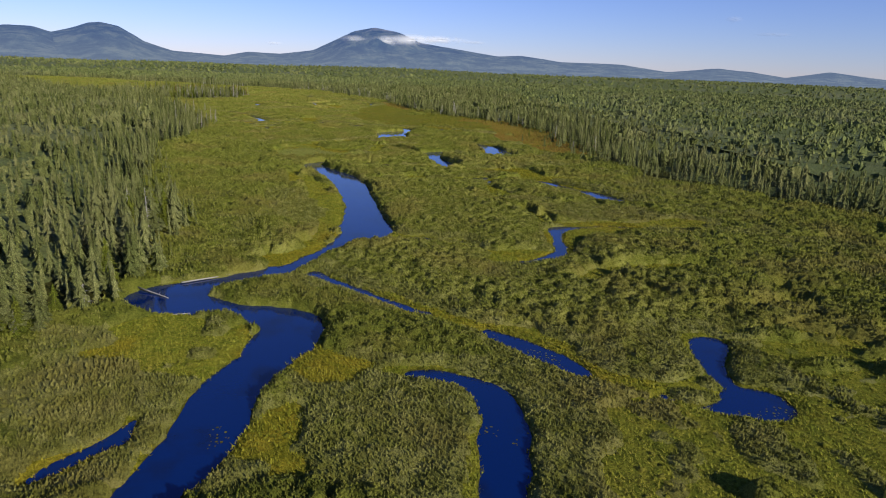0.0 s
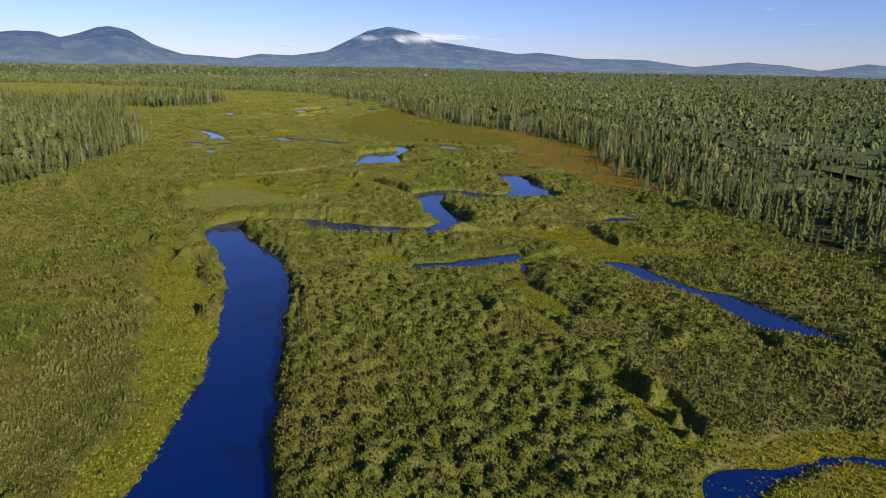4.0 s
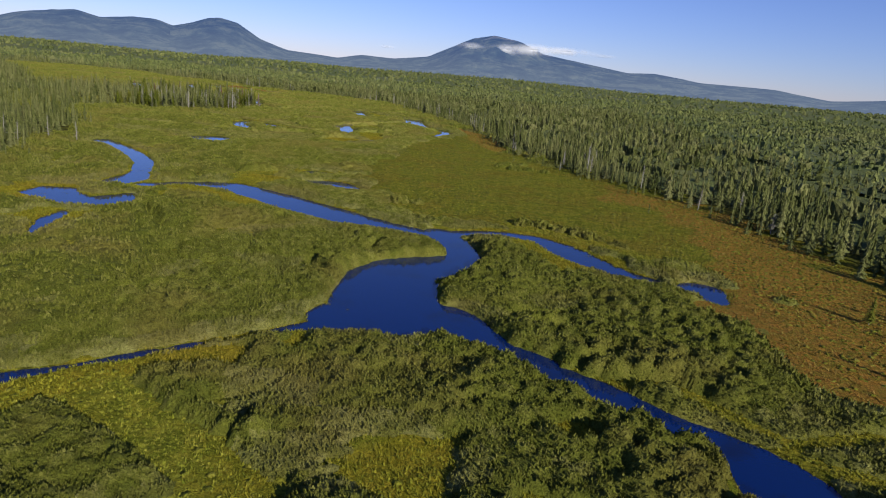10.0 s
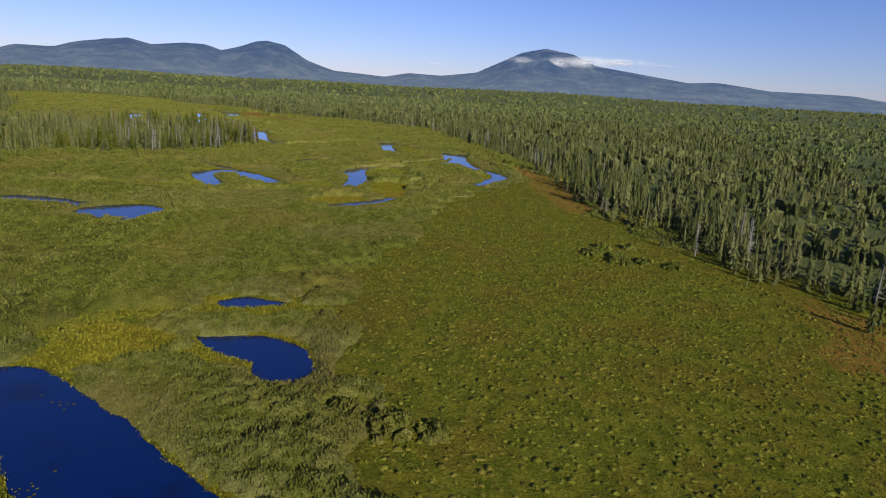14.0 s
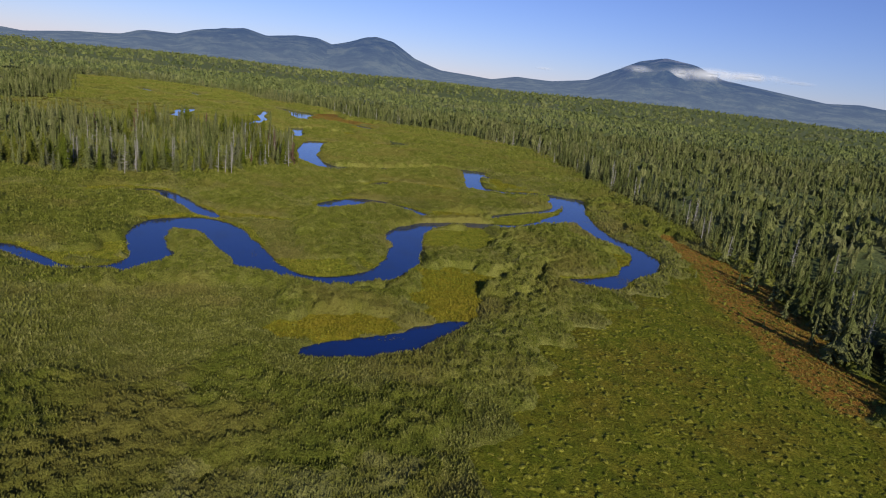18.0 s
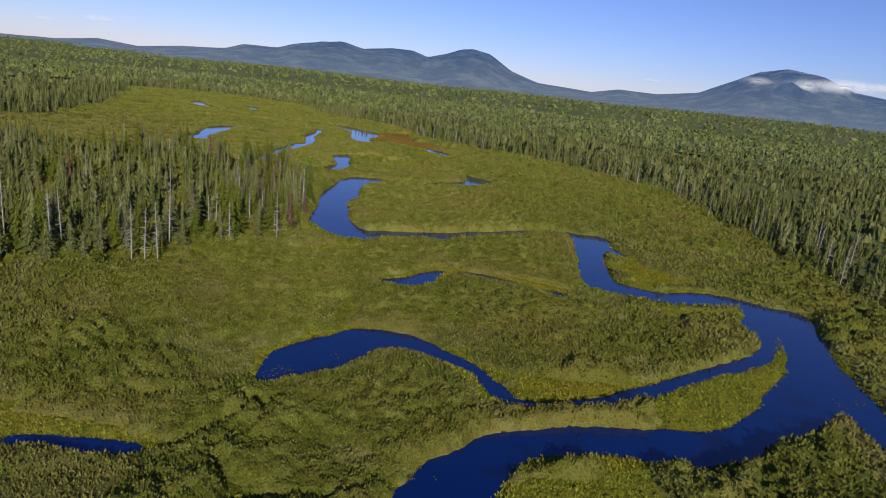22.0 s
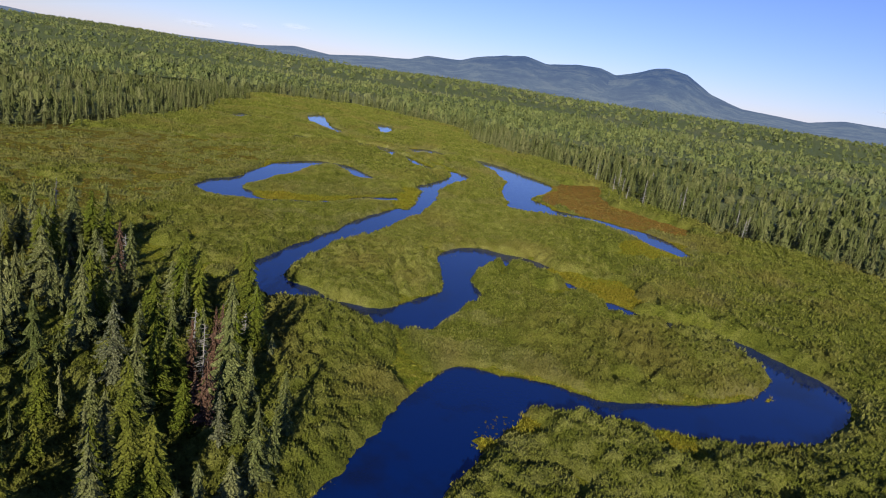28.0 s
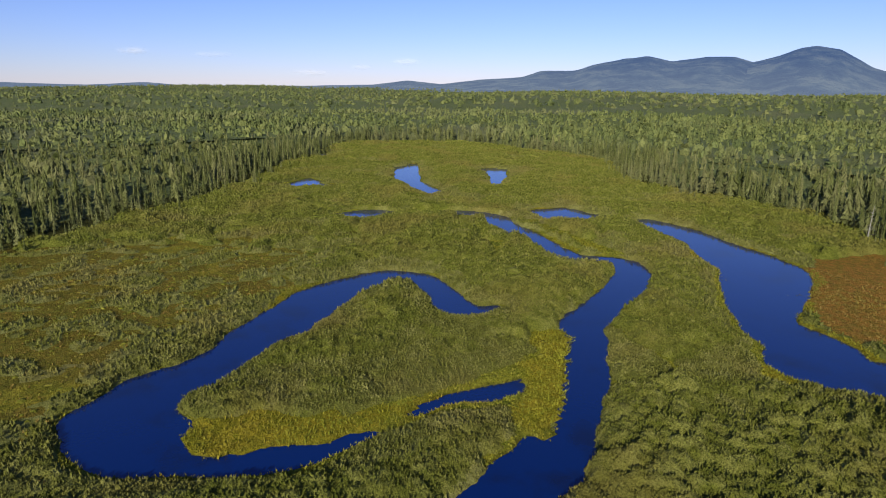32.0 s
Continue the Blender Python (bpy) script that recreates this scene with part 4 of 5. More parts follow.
def spruce_proto(seed, tiers, points, bare=0.12, slim=1.0, ragged=0.25):
    """A spire of drooping whorls of boughs round a narrow core; unit height, crown about 0.3 wide."""
    r = np.random.default_rng(seed)
    v, f = [(0, 0, 1.0)], []
    for m in range(4):  # the shaded core round the stem
        a = math.pi * m / 2
        v.append((0.05 * slim * math.cos(a), 0.05 * slim * math.sin(a), bare))
        f.append((0, 1 + m, 1 + (m + 1) % 4))
    for k in range(tiers):
        t = max((k + r.uniform(-0.25, 0.25)) / tiers, 0)
        z = bare + (1 - bare) * t
        rad = slim * 0.17 * (1 - t) ** 0.85 * r.uniform(1 - ragged, 1.1) + 0.012
        rise = min((1 - bare) / tiers * 1.1, 1.0 - z)
        turn = r.uniform(0, 6.3)
        for m in range(points):
            if r.random() < 0.4 * ragged:
                continue
            a = turn + 2 * math.pi * (m + r.uniform(-0.25, 0.25)) / points
            q, half = rad * r.uniform(0.75, 1.2), r.uniform(0.75, 1.05) * 3.1 / points
            n0 = len(v)
            v.append((0, 0, z + rise))
            v.append((q * math.cos(a), q * math.sin(a), z - r.uniform(0.0, 0.05)))
            for s in (-1, 1):
                v.append((0.74 * q * math.cos(a + s * half), 0.74 * q * math.sin(a + s * half), z - 0.008))
            f += [(n0, n0 + 2, n0 + 1), (n0, n0 + 1, n0 + 3)]
    return np.array(v), np.array(f)


def tuft_proto(seed, blades):
    r = np.random.default_rng(seed)
    v, f = [], []
    for _ in range(blades):
        a, lean, b = r.uniform(0, 6.3), r.uniform(0.1, 0.55), r.uniform(0, 6.3)
        x, y = 0.25 * math.cos(b) * r.random(), 0.25 * math.sin(b) * r.random()
        w = r.uniform(0.06, 0.13)
        n0 = len(v)
        v += [(x - w * math.sin(a), y + w * math.cos(a), 0), (x + w * math.sin(a), y - w * math.cos(a), 0), (x + lean * math.cos(a), y + lean * math.sin(a), r.uniform(0.6, 1.1))]
        f.append((n0, n0 + 1, n0 + 2))
    return np.array(v), np.array(f)


def grid_places(step, seed, x0=X0 + 2, x1=X0 + NX - 3, y0=Y0 + 2, y1=Y0 + NY - 3):
    """Places a step apart, shaken."""
    r = np.random.default_rng(seed)
    x, y = np.meshgrid(np.arange(x0, x1, step), np.arange(y0, y1, step), indexing="ij")
    return x.ravel() + r.uniform(-0.5, 0.5, x.size) * step, y.ravel() + r.uniform(-0.5, 0.5, x.size) * step, r


# what can be seen from over the valley
SEEN = [(-60, -40), (-300, 300), (-700, 700), (-1500, 950), (-4300, 1050), (-4200, 4000), (-1500, 4800), (2500, 4300), (3200, 3000), (160, -40)]


def thicket(name, x, y, wide, high, material, label, seed, clumps=14):
    r = np.random.default_rng(seed)
    protos = [shrub_proto(seed * 10 + k, clumps, ((0.0, 0.9, 1), (0.30, 0.74, 5), (0.46, 0.05, 6)), (0.06, 0.12)) for k in range(9)]
    n = len(x)
    z = np.minimum(ground_height(x, y), GROUND_Z) - 0.12
    v, f, tone = strew(protos, r.integers(0, 9, n), np.stack([x, y, z], 1), r.uniform(0, 6.3, n), np.stack([wide, wide, high], 1))
    return tagged(new(name, mesh_of(name, v, f, material, True, tone)), label, "shrubs", kind="stuff")


MIDLINE = [(0, -40), (22, 130), (36, 300), (35, 420), (22, 520), (0, 620), (-35, 720), (-80, 820), (-120, 900), (-180, 970), (-257, 1047), (-330, 1110)]
mid_reach = np.full((NX, NY), 140.0)  # metres from the valley's middle line
for (ax, ay), (bx, by) in zip(MIDLINE, MIDLINE[1:]):
    for k in range(8):
        stamp(mid_reach, ax + (bx - ax) * k / 8, ay + (by - ay) * k / 8, 0, 140)

thick = field_noise(24, 51) + 0.6 * field_noise(9, 52)  # taller and lower growth
stature = np.clip((thick + 0.45) / 0.55, 0, 1)
stature = 1.5 + 1.4 * stature * stature * (3 - 2 * stature) + 0.75 * field_noise(10, 53) + 0.3 * field_noise(5, 56)
stature = stature * (1 - tall_patch) + (2.7 + 0.5 * thick) * tall_patch
stature = stature * (1 - low_patch) + (0.85 + 0.25 * thick) * low_patch
stature *= 1 - 0.7 * blurred(bog > 0.3, 9)
WET_SKIRT = np.clip((shore_low - 1.0) / 12.0, 0, 1)  # low growth round ponds and side arms
stature *= np.clip(0.6 + 0.12 * water_edge, 0.6, 1)
stature = np.clip(stature * (0.32 + 0.68 * np.maximum(WET_SKIRT, 0.6 * tall_patch * (shore_low > 7))), 0.5, 3.8)


GROVE = (gx > -345) & (gx < -150) & (gy > 760) & (gy < 1040)
cover = 1.05 - 1.15 * bog - 1.03 * glade - 1.05 * sedge - 1.1 * rust + 0.2 * field_noise(3.1, 54) + 0.12 * field_noise(8, 55)
cover = np.minimum(cover, 0.35 + (water_edge + 0.5 * ragged - 0.3) / 1.6)
cover = np.minimum(cover, (wood_edge + np.where(GROVE, 75, 8)) / 4)
leafy = np.clip((cover - 0.35) / 0.25, 0, 1)  # how much of the bushes' height stands at a place
seen_land = inside(SEEN, gx, gy)
JITTER = np.random.default_rng(57).random((128, 128, 3))


def crowns(x, y, size):
    """Rounded crowns side by side: how far a place is from its crown's middle, and a number for each crown."""
    ci, cj = np.floor(x / size).astype(int), np.floor(y / size).astype(int)
    best, mark = np.full(x.shape, 9.0), np.zeros(x.shape)
    for di in (-1, 0, 1):
        for dj in (-1, 0, 1):
            q = JITTER[(ci + di) % 128, (cj + dj) % 128]
            d = np.hypot(ci + di + q[..., 0] - x / size, cj + dj + q[..., 1] - y / size)
            nearer = d < best
            best, mark = np.where(nearer, d, best), np.where(nearer, q[..., 2], mark)
    return best, mark


def leaf_roof(x, y):
    """Height of the bushes' leafy roof, and a tone for each crown."""
    h = value_at(stature, x, y)
    d, mark = crowns(x, y, 2.3)
    e, fine = crowns(x + 40, y - 15, 0.95)
    deep = np.interp(h, [0.7, 2.0, 2.8], [0.28, 0.52, 0.58])
    dome = (1 - deep * 1.3 * d * d) * (0.84 + 0.32 * mark) * h - 0.30 * e * e * np.minimum(h, 1.5) + 0.15 * fine
    z = np.minimum(ground_height(x, y), GROUND_Z) - 0.12 + dome * value_at(leafy, x, y) ** 0.6
    return z, np.clip(0.1 + 0.55 * mark + 0.35 * fine, 0, 1)


def thicket_roof(names, step, reach, rate, spray, seed):
    """Alder and willow between two distances from the midline: a rolling roof of crowns, covered in leafy sprays."""
    r = np.random.default_rng(seed)
    mask = seen_land & (leafy > 0) & (mid_reach >= reach[0]) & (mid_reach < reach[1])
    mask = blurred(mask, 1) > 0.01
    xs, ys = np.arange(X0 + 2, X0 + NX - 3, step), np.arange(Y0 + 2, Y0 + NY - 3, step)
    sel = mask[np.ix_(np.round(xs - X0).astype(int), np.round(ys - Y0).astype(int))]
    i, j = np.nonzero(sel)
    index = np.full(sel.shape, -1)
    index[i, j] = np.arange(len(i))
    x, y = xs[i] + r.uniform(-0.25, 0.25, len(i)) * step, ys[j] + r.uniform(-0.25, 0.25, len(i)) * step
    z, tone = leaf_roof(x, y)
    roof = np.stack([x, y, z], 1)
    a, b, c, d = index[:-1, :-1], index[1:, :-1], index[1:, 1:], index[:-1, 1:]
    ok = (a >= 0) & (b >= 0) & (c >= 0) & (d >= 0)
    a, b, c, d = a[ok], b[ok], c[ok], d[ok]
    tris = np.concatenate([np.stack([a, b, c], 1), np.stack([a, c, d], 1)])
    tris = tris[(value_at(leafy, x, y) > 0)[tris].any(1)]
    # the sprays
    n = int(len(x) * step * step * rate)
    k = r.integers(0, len(x), n)
    px, py = x[k] + r.uniform(-0.6, 0.6, n) * step, y[k] + r.uniform(-0.6, 0.6, n) * step
    keep = value_at(leafy, px, py) > 0.15
    px, py = px[keep], py[keep]
    n = len(px)
    pz, ptone = leaf_roof(px, py)
    slope = np.stack([pz - leaf_roof(px + 0.4, py)[0], pz - leaf_roof(px, py + 0.4)[0], np.full(n, 0.4)], 1)
    out = slope / np.linalg.norm(slope, axis=1)[:, None] + 0.55 * r.normal(size=(n, 3))
    out /= np.linalg.norm(out, axis=1)[:, None]
    side = np.cross(out, r.normal(size=(n, 3)))
    side /= np.linalg.norm(side, axis=1)[:, None]
    up = 0.5 * np.cross(side, out) * r.uniform(-1.0, 1.0, (n, 1)) + 0.5 * out + (0, 0, 0.9)
    s = r.uniform(*spray, (n, 1))
    mid = np.stack([px, py, pz + r.uniform(-0.05, 0.16, n)], 1)
    leaves = np.stack([mid - s * side, mid + s * side, mid + 1.7 * s * up], 1)
    tall = value_at(stature, px, py) >= 1.3
    high = (value_at(stature, x, y) >= 1.3)[tris[:, 0]]
    for name, label, material, faces, pick in ((names[0], "dense olive green alder thicket on the marsh", SHRUB, tris[high], tall), (names[1], "low pale green willow and sweet gale on the marsh", WILLOW, tris[~high], ~tall)):
        used, faces = np.unique(faces, return_inverse=True)
        v, f = joined([(roof[used], faces.reshape(-1, 3)), (leaves[pick].reshape(-1, 3), np.arange(3 * pick.sum()).reshape(-1, 3))])
        tagged(new(name, mesh_of(name, v, f, material, True, {"tone": np.concatenate([tone[used], np.repeat(ptone[pick], 3)])})), label, "shrubs", kind="stuff")


thicket_roof(("alder_thicket", "willow_thicket"), 0.66, (0, 62), 8.5, (0.10, 0.24), 61)
thicket_roof(("far_thicket", "far_willows"), 1.15, (60.5, 999), 2.2, (0.19, 0.38), 64)

x, y, r = grid_places(1.75, 62)
d, w = value_at(water_edge, x, y), value_at(wood_edge, x, y)
keep = inside(SEEN, x, y) & (d > 1.4) & (w > 0) & (r.random(len(x)) < 0.6 * np.maximum(value_at(bog, x, y), value_at(glade, x, y) * 0.4) - 0.6 * value_at(reeds, x, y))
x, y = x[keep], y[keep]
thicket("bog_shrubs", x, y, r.uniform(1.0, 2.2, len(x)), r.uniform(0.18, 0.5, len(x)), LOW, "low olive and rusty bog shrubs in the meadow", 8, 4)


def tufts(name, step, seed, share, material, label, tall):
    x, y, r = grid_places(step, seed)
    keep = inside(SEEN, x, y) & (value_at(water_edge, x, y) > -0.35) & (value_at(mid_reach, x, y) < 130) & (r.random(len(x)) < share(x, y))
    x, y = x[keep], y[keep]
    n = len(x)
    protos = [tuft_proto(seed + k, 6) for k in range(6)]
    v, f, tone = strew(protos, r.integers(0, 6, n), np.stack([x, y, ground_height(x, y) - 0.05], 1), r.uniform(0, 6.3, n), np.stack([r.uniform(0.8, 1.5, n)] * 2 + [tall * r.uniform(0.5, 1.2, n)], 1))
    tagged(new(name, mesh_of(name, v, f, material, True, tone)), label, "sedge", kind="stuff")


tufts("sedge_fringe", 0.7, 80, lambda x, y: 0.95 * value_at(gold, x, y), REED, "yellow and olive sedge along the banks", 0.5)
tufts("bank_grass", 0.75, 85, lambda x, y: 0.95 * (value_at(sedge, x, y) - value_at(gold, x, y)), GRASS, "green and olive grass along the banks", 0.5)
tufts("reed_bed", 0.55, 90, lambda x, y: 0.9 * value_at(reeds, x, y), PALE_REED, "pale green reed beds on the inner bends", 0.4)
tufts("bar_grass", 0.65, 105, lambda x, y: 0.95 * value_at(lawn, x, y) - value_at(gold, x, y), LAWN, "bright green grass on the bars and clearings", 0.4)
tufts("rusty_sedge", 1.0, 115, lambda x, y: 0.9 * value_at(rust, x, y) * (0.55 + 0.6 * value_at(ragged, x, y)), RUST_SEDGE, "rusty brown sedge by the lake and the meadow edge", 0.5)
tufts("marsh_grass", 1.7, 95, lambda x, y: 0.85 * np.maximum(value_at(glade, x, y), value_at(bog, x, y)) - value_at(reeds, x, y) - value_at(gold, x, y), GRASS, "olive and golden marsh grass between the shrubs", 0.45)


WEEDY = [(31, 112, 12), (8, 134, 7), (-104, 928, 16), (-122, 906, 6), (-203, 1021, 5)]


def floating_leaves():
    """Leaves of water plants in loose rafts near the banks."""
    x, y, r = grid_places(0.9, 66)
    d = value_at(water_edge, x, y)
    weedy = np.max([np.hypot(x - a, y - b) < c for a, b, c in WEEDY], 0)  # pools grown over with pondweed
    raft = value_at(field_noise(11, 67) + 0.6 * field_noise(3.1, 68), x, y) + 0.25 * (value_at(shore_low, x, y) < 0) + 0.8 * weedy
    keep = inside(SEEN, x, y) & (d < -0.4) & (d > -5) & (raft > 1.15)
    x, y = x[keep], y[keep]
    a = np.arange(6) * math.pi / 3
    disc = (np.stack([np.cos(a), np.sin(a), 0 * a], 1) * 0.5, np.array([(0, 1, 2), (0, 2, 3), (0, 3, 4), (0, 4, 5)]))
    n = len(x)
    s = r.uniform(0.2, 0.55, n)
    v, f, tone = strew([disc], np.zeros(n, int), np.stack([x, y, np.full(n, 0.02)], 1), r.uniform(0, 6.3, n), np.stack([s, s * r.uniform(0.5, 1, n), s], 1))
    tagged(new("lily_pads", mesh_of("lily_pads", v, f, PAD, True, tone)), "rafts of yellow green floating leaves on the water", "water plants", kind="stuff")


floating_leaves()

# ---- woods ----
def wood(name, x, y, z, high, slim, protos, material, label, seed):
    r = np.random.default_rng(seed)
    n = len(x)
    wide = high * slim * r.uniform(0.8, 1.25, n)
    v, f, tone = strew(protos, r.integers(0, len(protos), n), np.stack([x, y, z], 1), r.uniform(0, 6.3, n), np.stack([wide, wide, high], 1))
    return tagged(new(name, mesh_of(name, v, f, material, False, tone)), label, "forest", kind="stuff")


ROUND_TREE = [(p * (0.40, 0.40, 0.80) + (0, 0, 0.1), f) for p, f in (shrub_proto(180 + k, 16, ((0.0, 0.95, 1), (0.34, 0.74, 5), (0.40, 0.2, 5)), (0.09, 0.18)) for k in range(3))]  # birch and maple
NEAR_SPRUCE = [spruce_proto(100 + k, 7, 5, 0.05, (1.0, 1.3, 0.8)[k % 3], (0.25, 0.4, 0.6)[k % 3]) for k in range(12)]
MID_SPRUCE = [spruce_proto(120 + k, 5, 4, 0.12, (1.1, 1.45, 0.9, 1.25)[k % 4], 0.35) for k in range(8)]
MID_SPRUCE += ROUND_TREE
FAR_SPRUCE = [spruce_proto(140 + k, 3, 3, 0.25, 1.2) for k in range(6)]
# round crowns of birch and maple among them, as wide as high
FAR_SPRUCE += [(p * (0.42, 0.42, 0.85) + (0, 0, 0.1), f) for p, f in (shrub_proto(160 + k, 12, ((0.0, 0.95, 1), (0.34, 0.72, 5), (0.38, 0.25, 5)), (0.12, 0.24)) for k in range(7))]
# stretches of the wood's edge where every tree stands alone: x and y from, to
STRETCHES = [(-75, -45, 105, 215), (-245, -150, 825, 960), (-310, -190, 945, 1030), (100, 170, 340, 660), (20, 75, 690, 900)]


def in_stretch(x, y):
    return np.any([(x > a) & (x < b) & (y > c) & (y < d) for a, b, c, d in STRETCHES], 0)


stand = field_noise(31, 75) + 0.5 * field_noise(12, 76)  # taller and lower, closer and thinner stands
x, y, r = grid_places(4.3, 71)
w, s = value_at(wood_edge, x, y), value_at(stand, x, y)
grove = (x > -335) & (x < -150) & (y > 760) & (y < 1035)  # the wood that juts into the marsh
keep = inside(SEEN, x, y) & (w < 0) & ((w > -40) | grove) & (r.random(len(x)) < np.clip(0.5 - w * 0.05 + 0.3 * s, 0, 0.92) * np.where(grove, 0.9, 1)) & ~((w > np.where(grove, -26, -9)) & in_stretch(x, y))
keep |= inside(SEEN, x, y) & (w >= 0) & (w < 16) & (value_at(water_edge, x, y) > 3) & (r.random(len(x)) < 0.09 - 0.005 * w)
x, y, w, s = x[keep], y[keep], w[keep], s[keep]
high = (10 + 2.8 * s) * (0.38 + r.random(len(x)) ** 1.3) * np.clip(0.6 - w * 0.03, 0.25, 1.0)
wood("spruce_edge", x, y, np.full(len(x), 0.3), high, 1.05, NEAR_SPRUCE, SPRUCE, "grey green spruce trees along the marsh", 9)

x, y, r = grid_places(5.2, 72)
w, s = value_at(wood_edge, x, y), value_at(stand, x, y)
grove = (x > -335) & (x < -150) & (y > 760) & (y < 1035)
keep = inside(SEEN, x, y) & (w < -36) & ~grove & (r.random(len(x)) < 0.9)
x, y, s = x[keep], y[keep], s[keep]
wood("spruce_forest", x, y, np.full(len(x), 0.3), (10 + 2.2 * s) * (0.42 + 0.9 * r.random(len(x)) ** 1.2), 1.35, MID_SPRUCE, SPRUCE, "dense spruce forest behind the marsh", 10)

for step, reach, name in ((11, 1400, "outer_forest"), (40, 4300, "far_forest")):
    x, y, r = grid_places(step, 73 + step, -4000, 3200, 0, 4600)
    out = (x < X0 + 6) | (x > X0 + NX - 10) | (y < Y0) | (y > Y0 + NY - 10)
    far = np.hypot(x + 80, y - 600)
    keep = inside(SEEN, x, y) & out & (far < reach) & (far > (0 if step == 11 else 1500))
    x, y = x[keep], y[keep]
    wood(name, x, y, far_rise(x, y) + (0.4 if step == 11 else 3), r.uniform(7.5, 13.5, len(x)), 1.5 if step == 11 else 2.6, FAR_SPRUCE, FAR_WOOD, "mixed green forest reaching to the hills", 11 + step)


def canopy():
    """The closed roof of the wood, between the tree tops."""
    pieces = []
    for step, x0, x1, y0, y1 in ((6, X0, X0 + NX, Y0, Y0 + NY), (40, -4100, 3300, 0, 4700)):
        xs, ys = np.arange(x0, x1, step), np.arange(y0, y1, step)
        r = np.random.default_rng(step)
        x, y = np.meshgrid(xs, ys, indexing="ij")
        inner = (x >= X0) & (x < X0 + NX - 6) & (y >= Y0) & (y < Y0 + NY - 6)
        w = value_at(wood_edge, x, y)
        rim = np.minimum.reduce([x - X0, X0 + NX - x, Y0 + NY - y])
        z = far_rise(x, y) + (np.where(step == 6, 4.4 + 2.2 * np.clip(1 - rim / 60, 0, 1), 6.6) + r.uniform(-1.3, 1.3, x.shape)) * np.interp(-w, [12, 45], [-0.3, 1])
        good = inside(SEEN, x, y) & ((w < -5) & ~((x > -345) & (x < -150) & (y > 760) & (y < 1040)) if step == 6 else ~((x > X0 + 42) & (x < X0 + NX - 42) & (y > Y0 + 42) & (y < Y0 + NY - 42) | inside(VALLEY, x, y)))
        i, j = np.meshgrid(np.arange(len(xs) - 1), np.arange(len(ys) - 1), indexing="ij")
        ok = good[i, j] & good[i + 1, j] & good[i, j + 1] & good[i + 1, j + 1]
        q = (i * len(ys) + j)[ok]
        pieces.append((np.stack([x.ravel(), y.ravel(), z.ravel()], 1), np.concatenate([np.stack([q, q + len(ys), q + len(ys) + 1], 1), np.stack([q, q + len(ys) + 1, q + 1], 1)])))
    v, f = joined(pieces)
    tagged(new("forest_canopy", mesh_of("forest_canopy", v, f, FAR_WOOD, True, {"tone": np.full(len(v), 0.3)})), "closed green canopy of the forest", "forest", kind="stuff")


canopy()


# ---- mountains ----
def mountain(profile, rock, label, seed):
    """A wooded mountain from its ridge: degrees clockwise from +y about the valley, and height."""
    az = np.arange(profile[0][0] - 0.25, profile[-1][0] + 0.3, 0.12)
    ridge = np.interp(az, [p[0] for p in profile], [p[1] for p in profile])
    k = np.array([1, 2, 3, 2, 1]) / 9
    ridge = np.convolve(np.pad(ridge, 2, mode="edge"), k, mode="valid")
    rows = np.linspace(0, 1, 26)
    noise.seed_set(seed)
    v = []
    for a, h in zip(az, ridge):
        for t in rows:
            rad = 4400 - 1500 * (1 - t)
            x, y = -60 + rad * math.sin(radians(a)), 500 + rad * math.cos(radians(a))
            s = t * t * (3 - 2 * t)
            rough = noise.fractal((x / 260, y / 260, seed), 1.0, 2.0, 5)
            v.append((x, y, -4 + (h + 4) * (0.35 * t + 0.65 * s) + rough * 0.16 * h * math.sin(math.pi * t) + rough * 2.5 * t))
        rad = 4620
        v.append((-60 + rad * math.sin(radians(a)), 500 + rad * math.cos(radians(a)), -20))
    m = len(rows) + 1
    i, j = np.meshgrid(np.arange(len(az) - 1), np.arange(m - 1), indexing="ij")
    q = (i * m + j).ravel()
    f = np.concatenate([np.stack([q, q + m, q + m + 1], 1), np.stack([q, q + m + 1, q + 1], 1)])
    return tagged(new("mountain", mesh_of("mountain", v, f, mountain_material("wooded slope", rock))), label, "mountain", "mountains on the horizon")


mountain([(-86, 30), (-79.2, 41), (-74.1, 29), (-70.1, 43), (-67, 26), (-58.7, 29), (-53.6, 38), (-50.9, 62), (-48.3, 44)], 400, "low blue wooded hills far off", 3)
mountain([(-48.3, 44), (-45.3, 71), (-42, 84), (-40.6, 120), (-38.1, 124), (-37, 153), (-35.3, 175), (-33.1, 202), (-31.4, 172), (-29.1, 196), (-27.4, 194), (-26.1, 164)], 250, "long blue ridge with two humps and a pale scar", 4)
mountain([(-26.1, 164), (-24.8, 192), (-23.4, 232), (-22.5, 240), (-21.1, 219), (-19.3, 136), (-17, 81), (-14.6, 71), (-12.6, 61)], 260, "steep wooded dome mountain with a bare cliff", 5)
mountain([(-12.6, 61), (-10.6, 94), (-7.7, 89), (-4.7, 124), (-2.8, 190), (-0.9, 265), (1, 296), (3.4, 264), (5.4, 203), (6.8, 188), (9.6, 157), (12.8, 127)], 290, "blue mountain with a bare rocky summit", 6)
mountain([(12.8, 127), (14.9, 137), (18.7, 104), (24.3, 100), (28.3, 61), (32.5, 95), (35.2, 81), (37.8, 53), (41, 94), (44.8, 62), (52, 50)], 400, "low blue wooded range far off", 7)


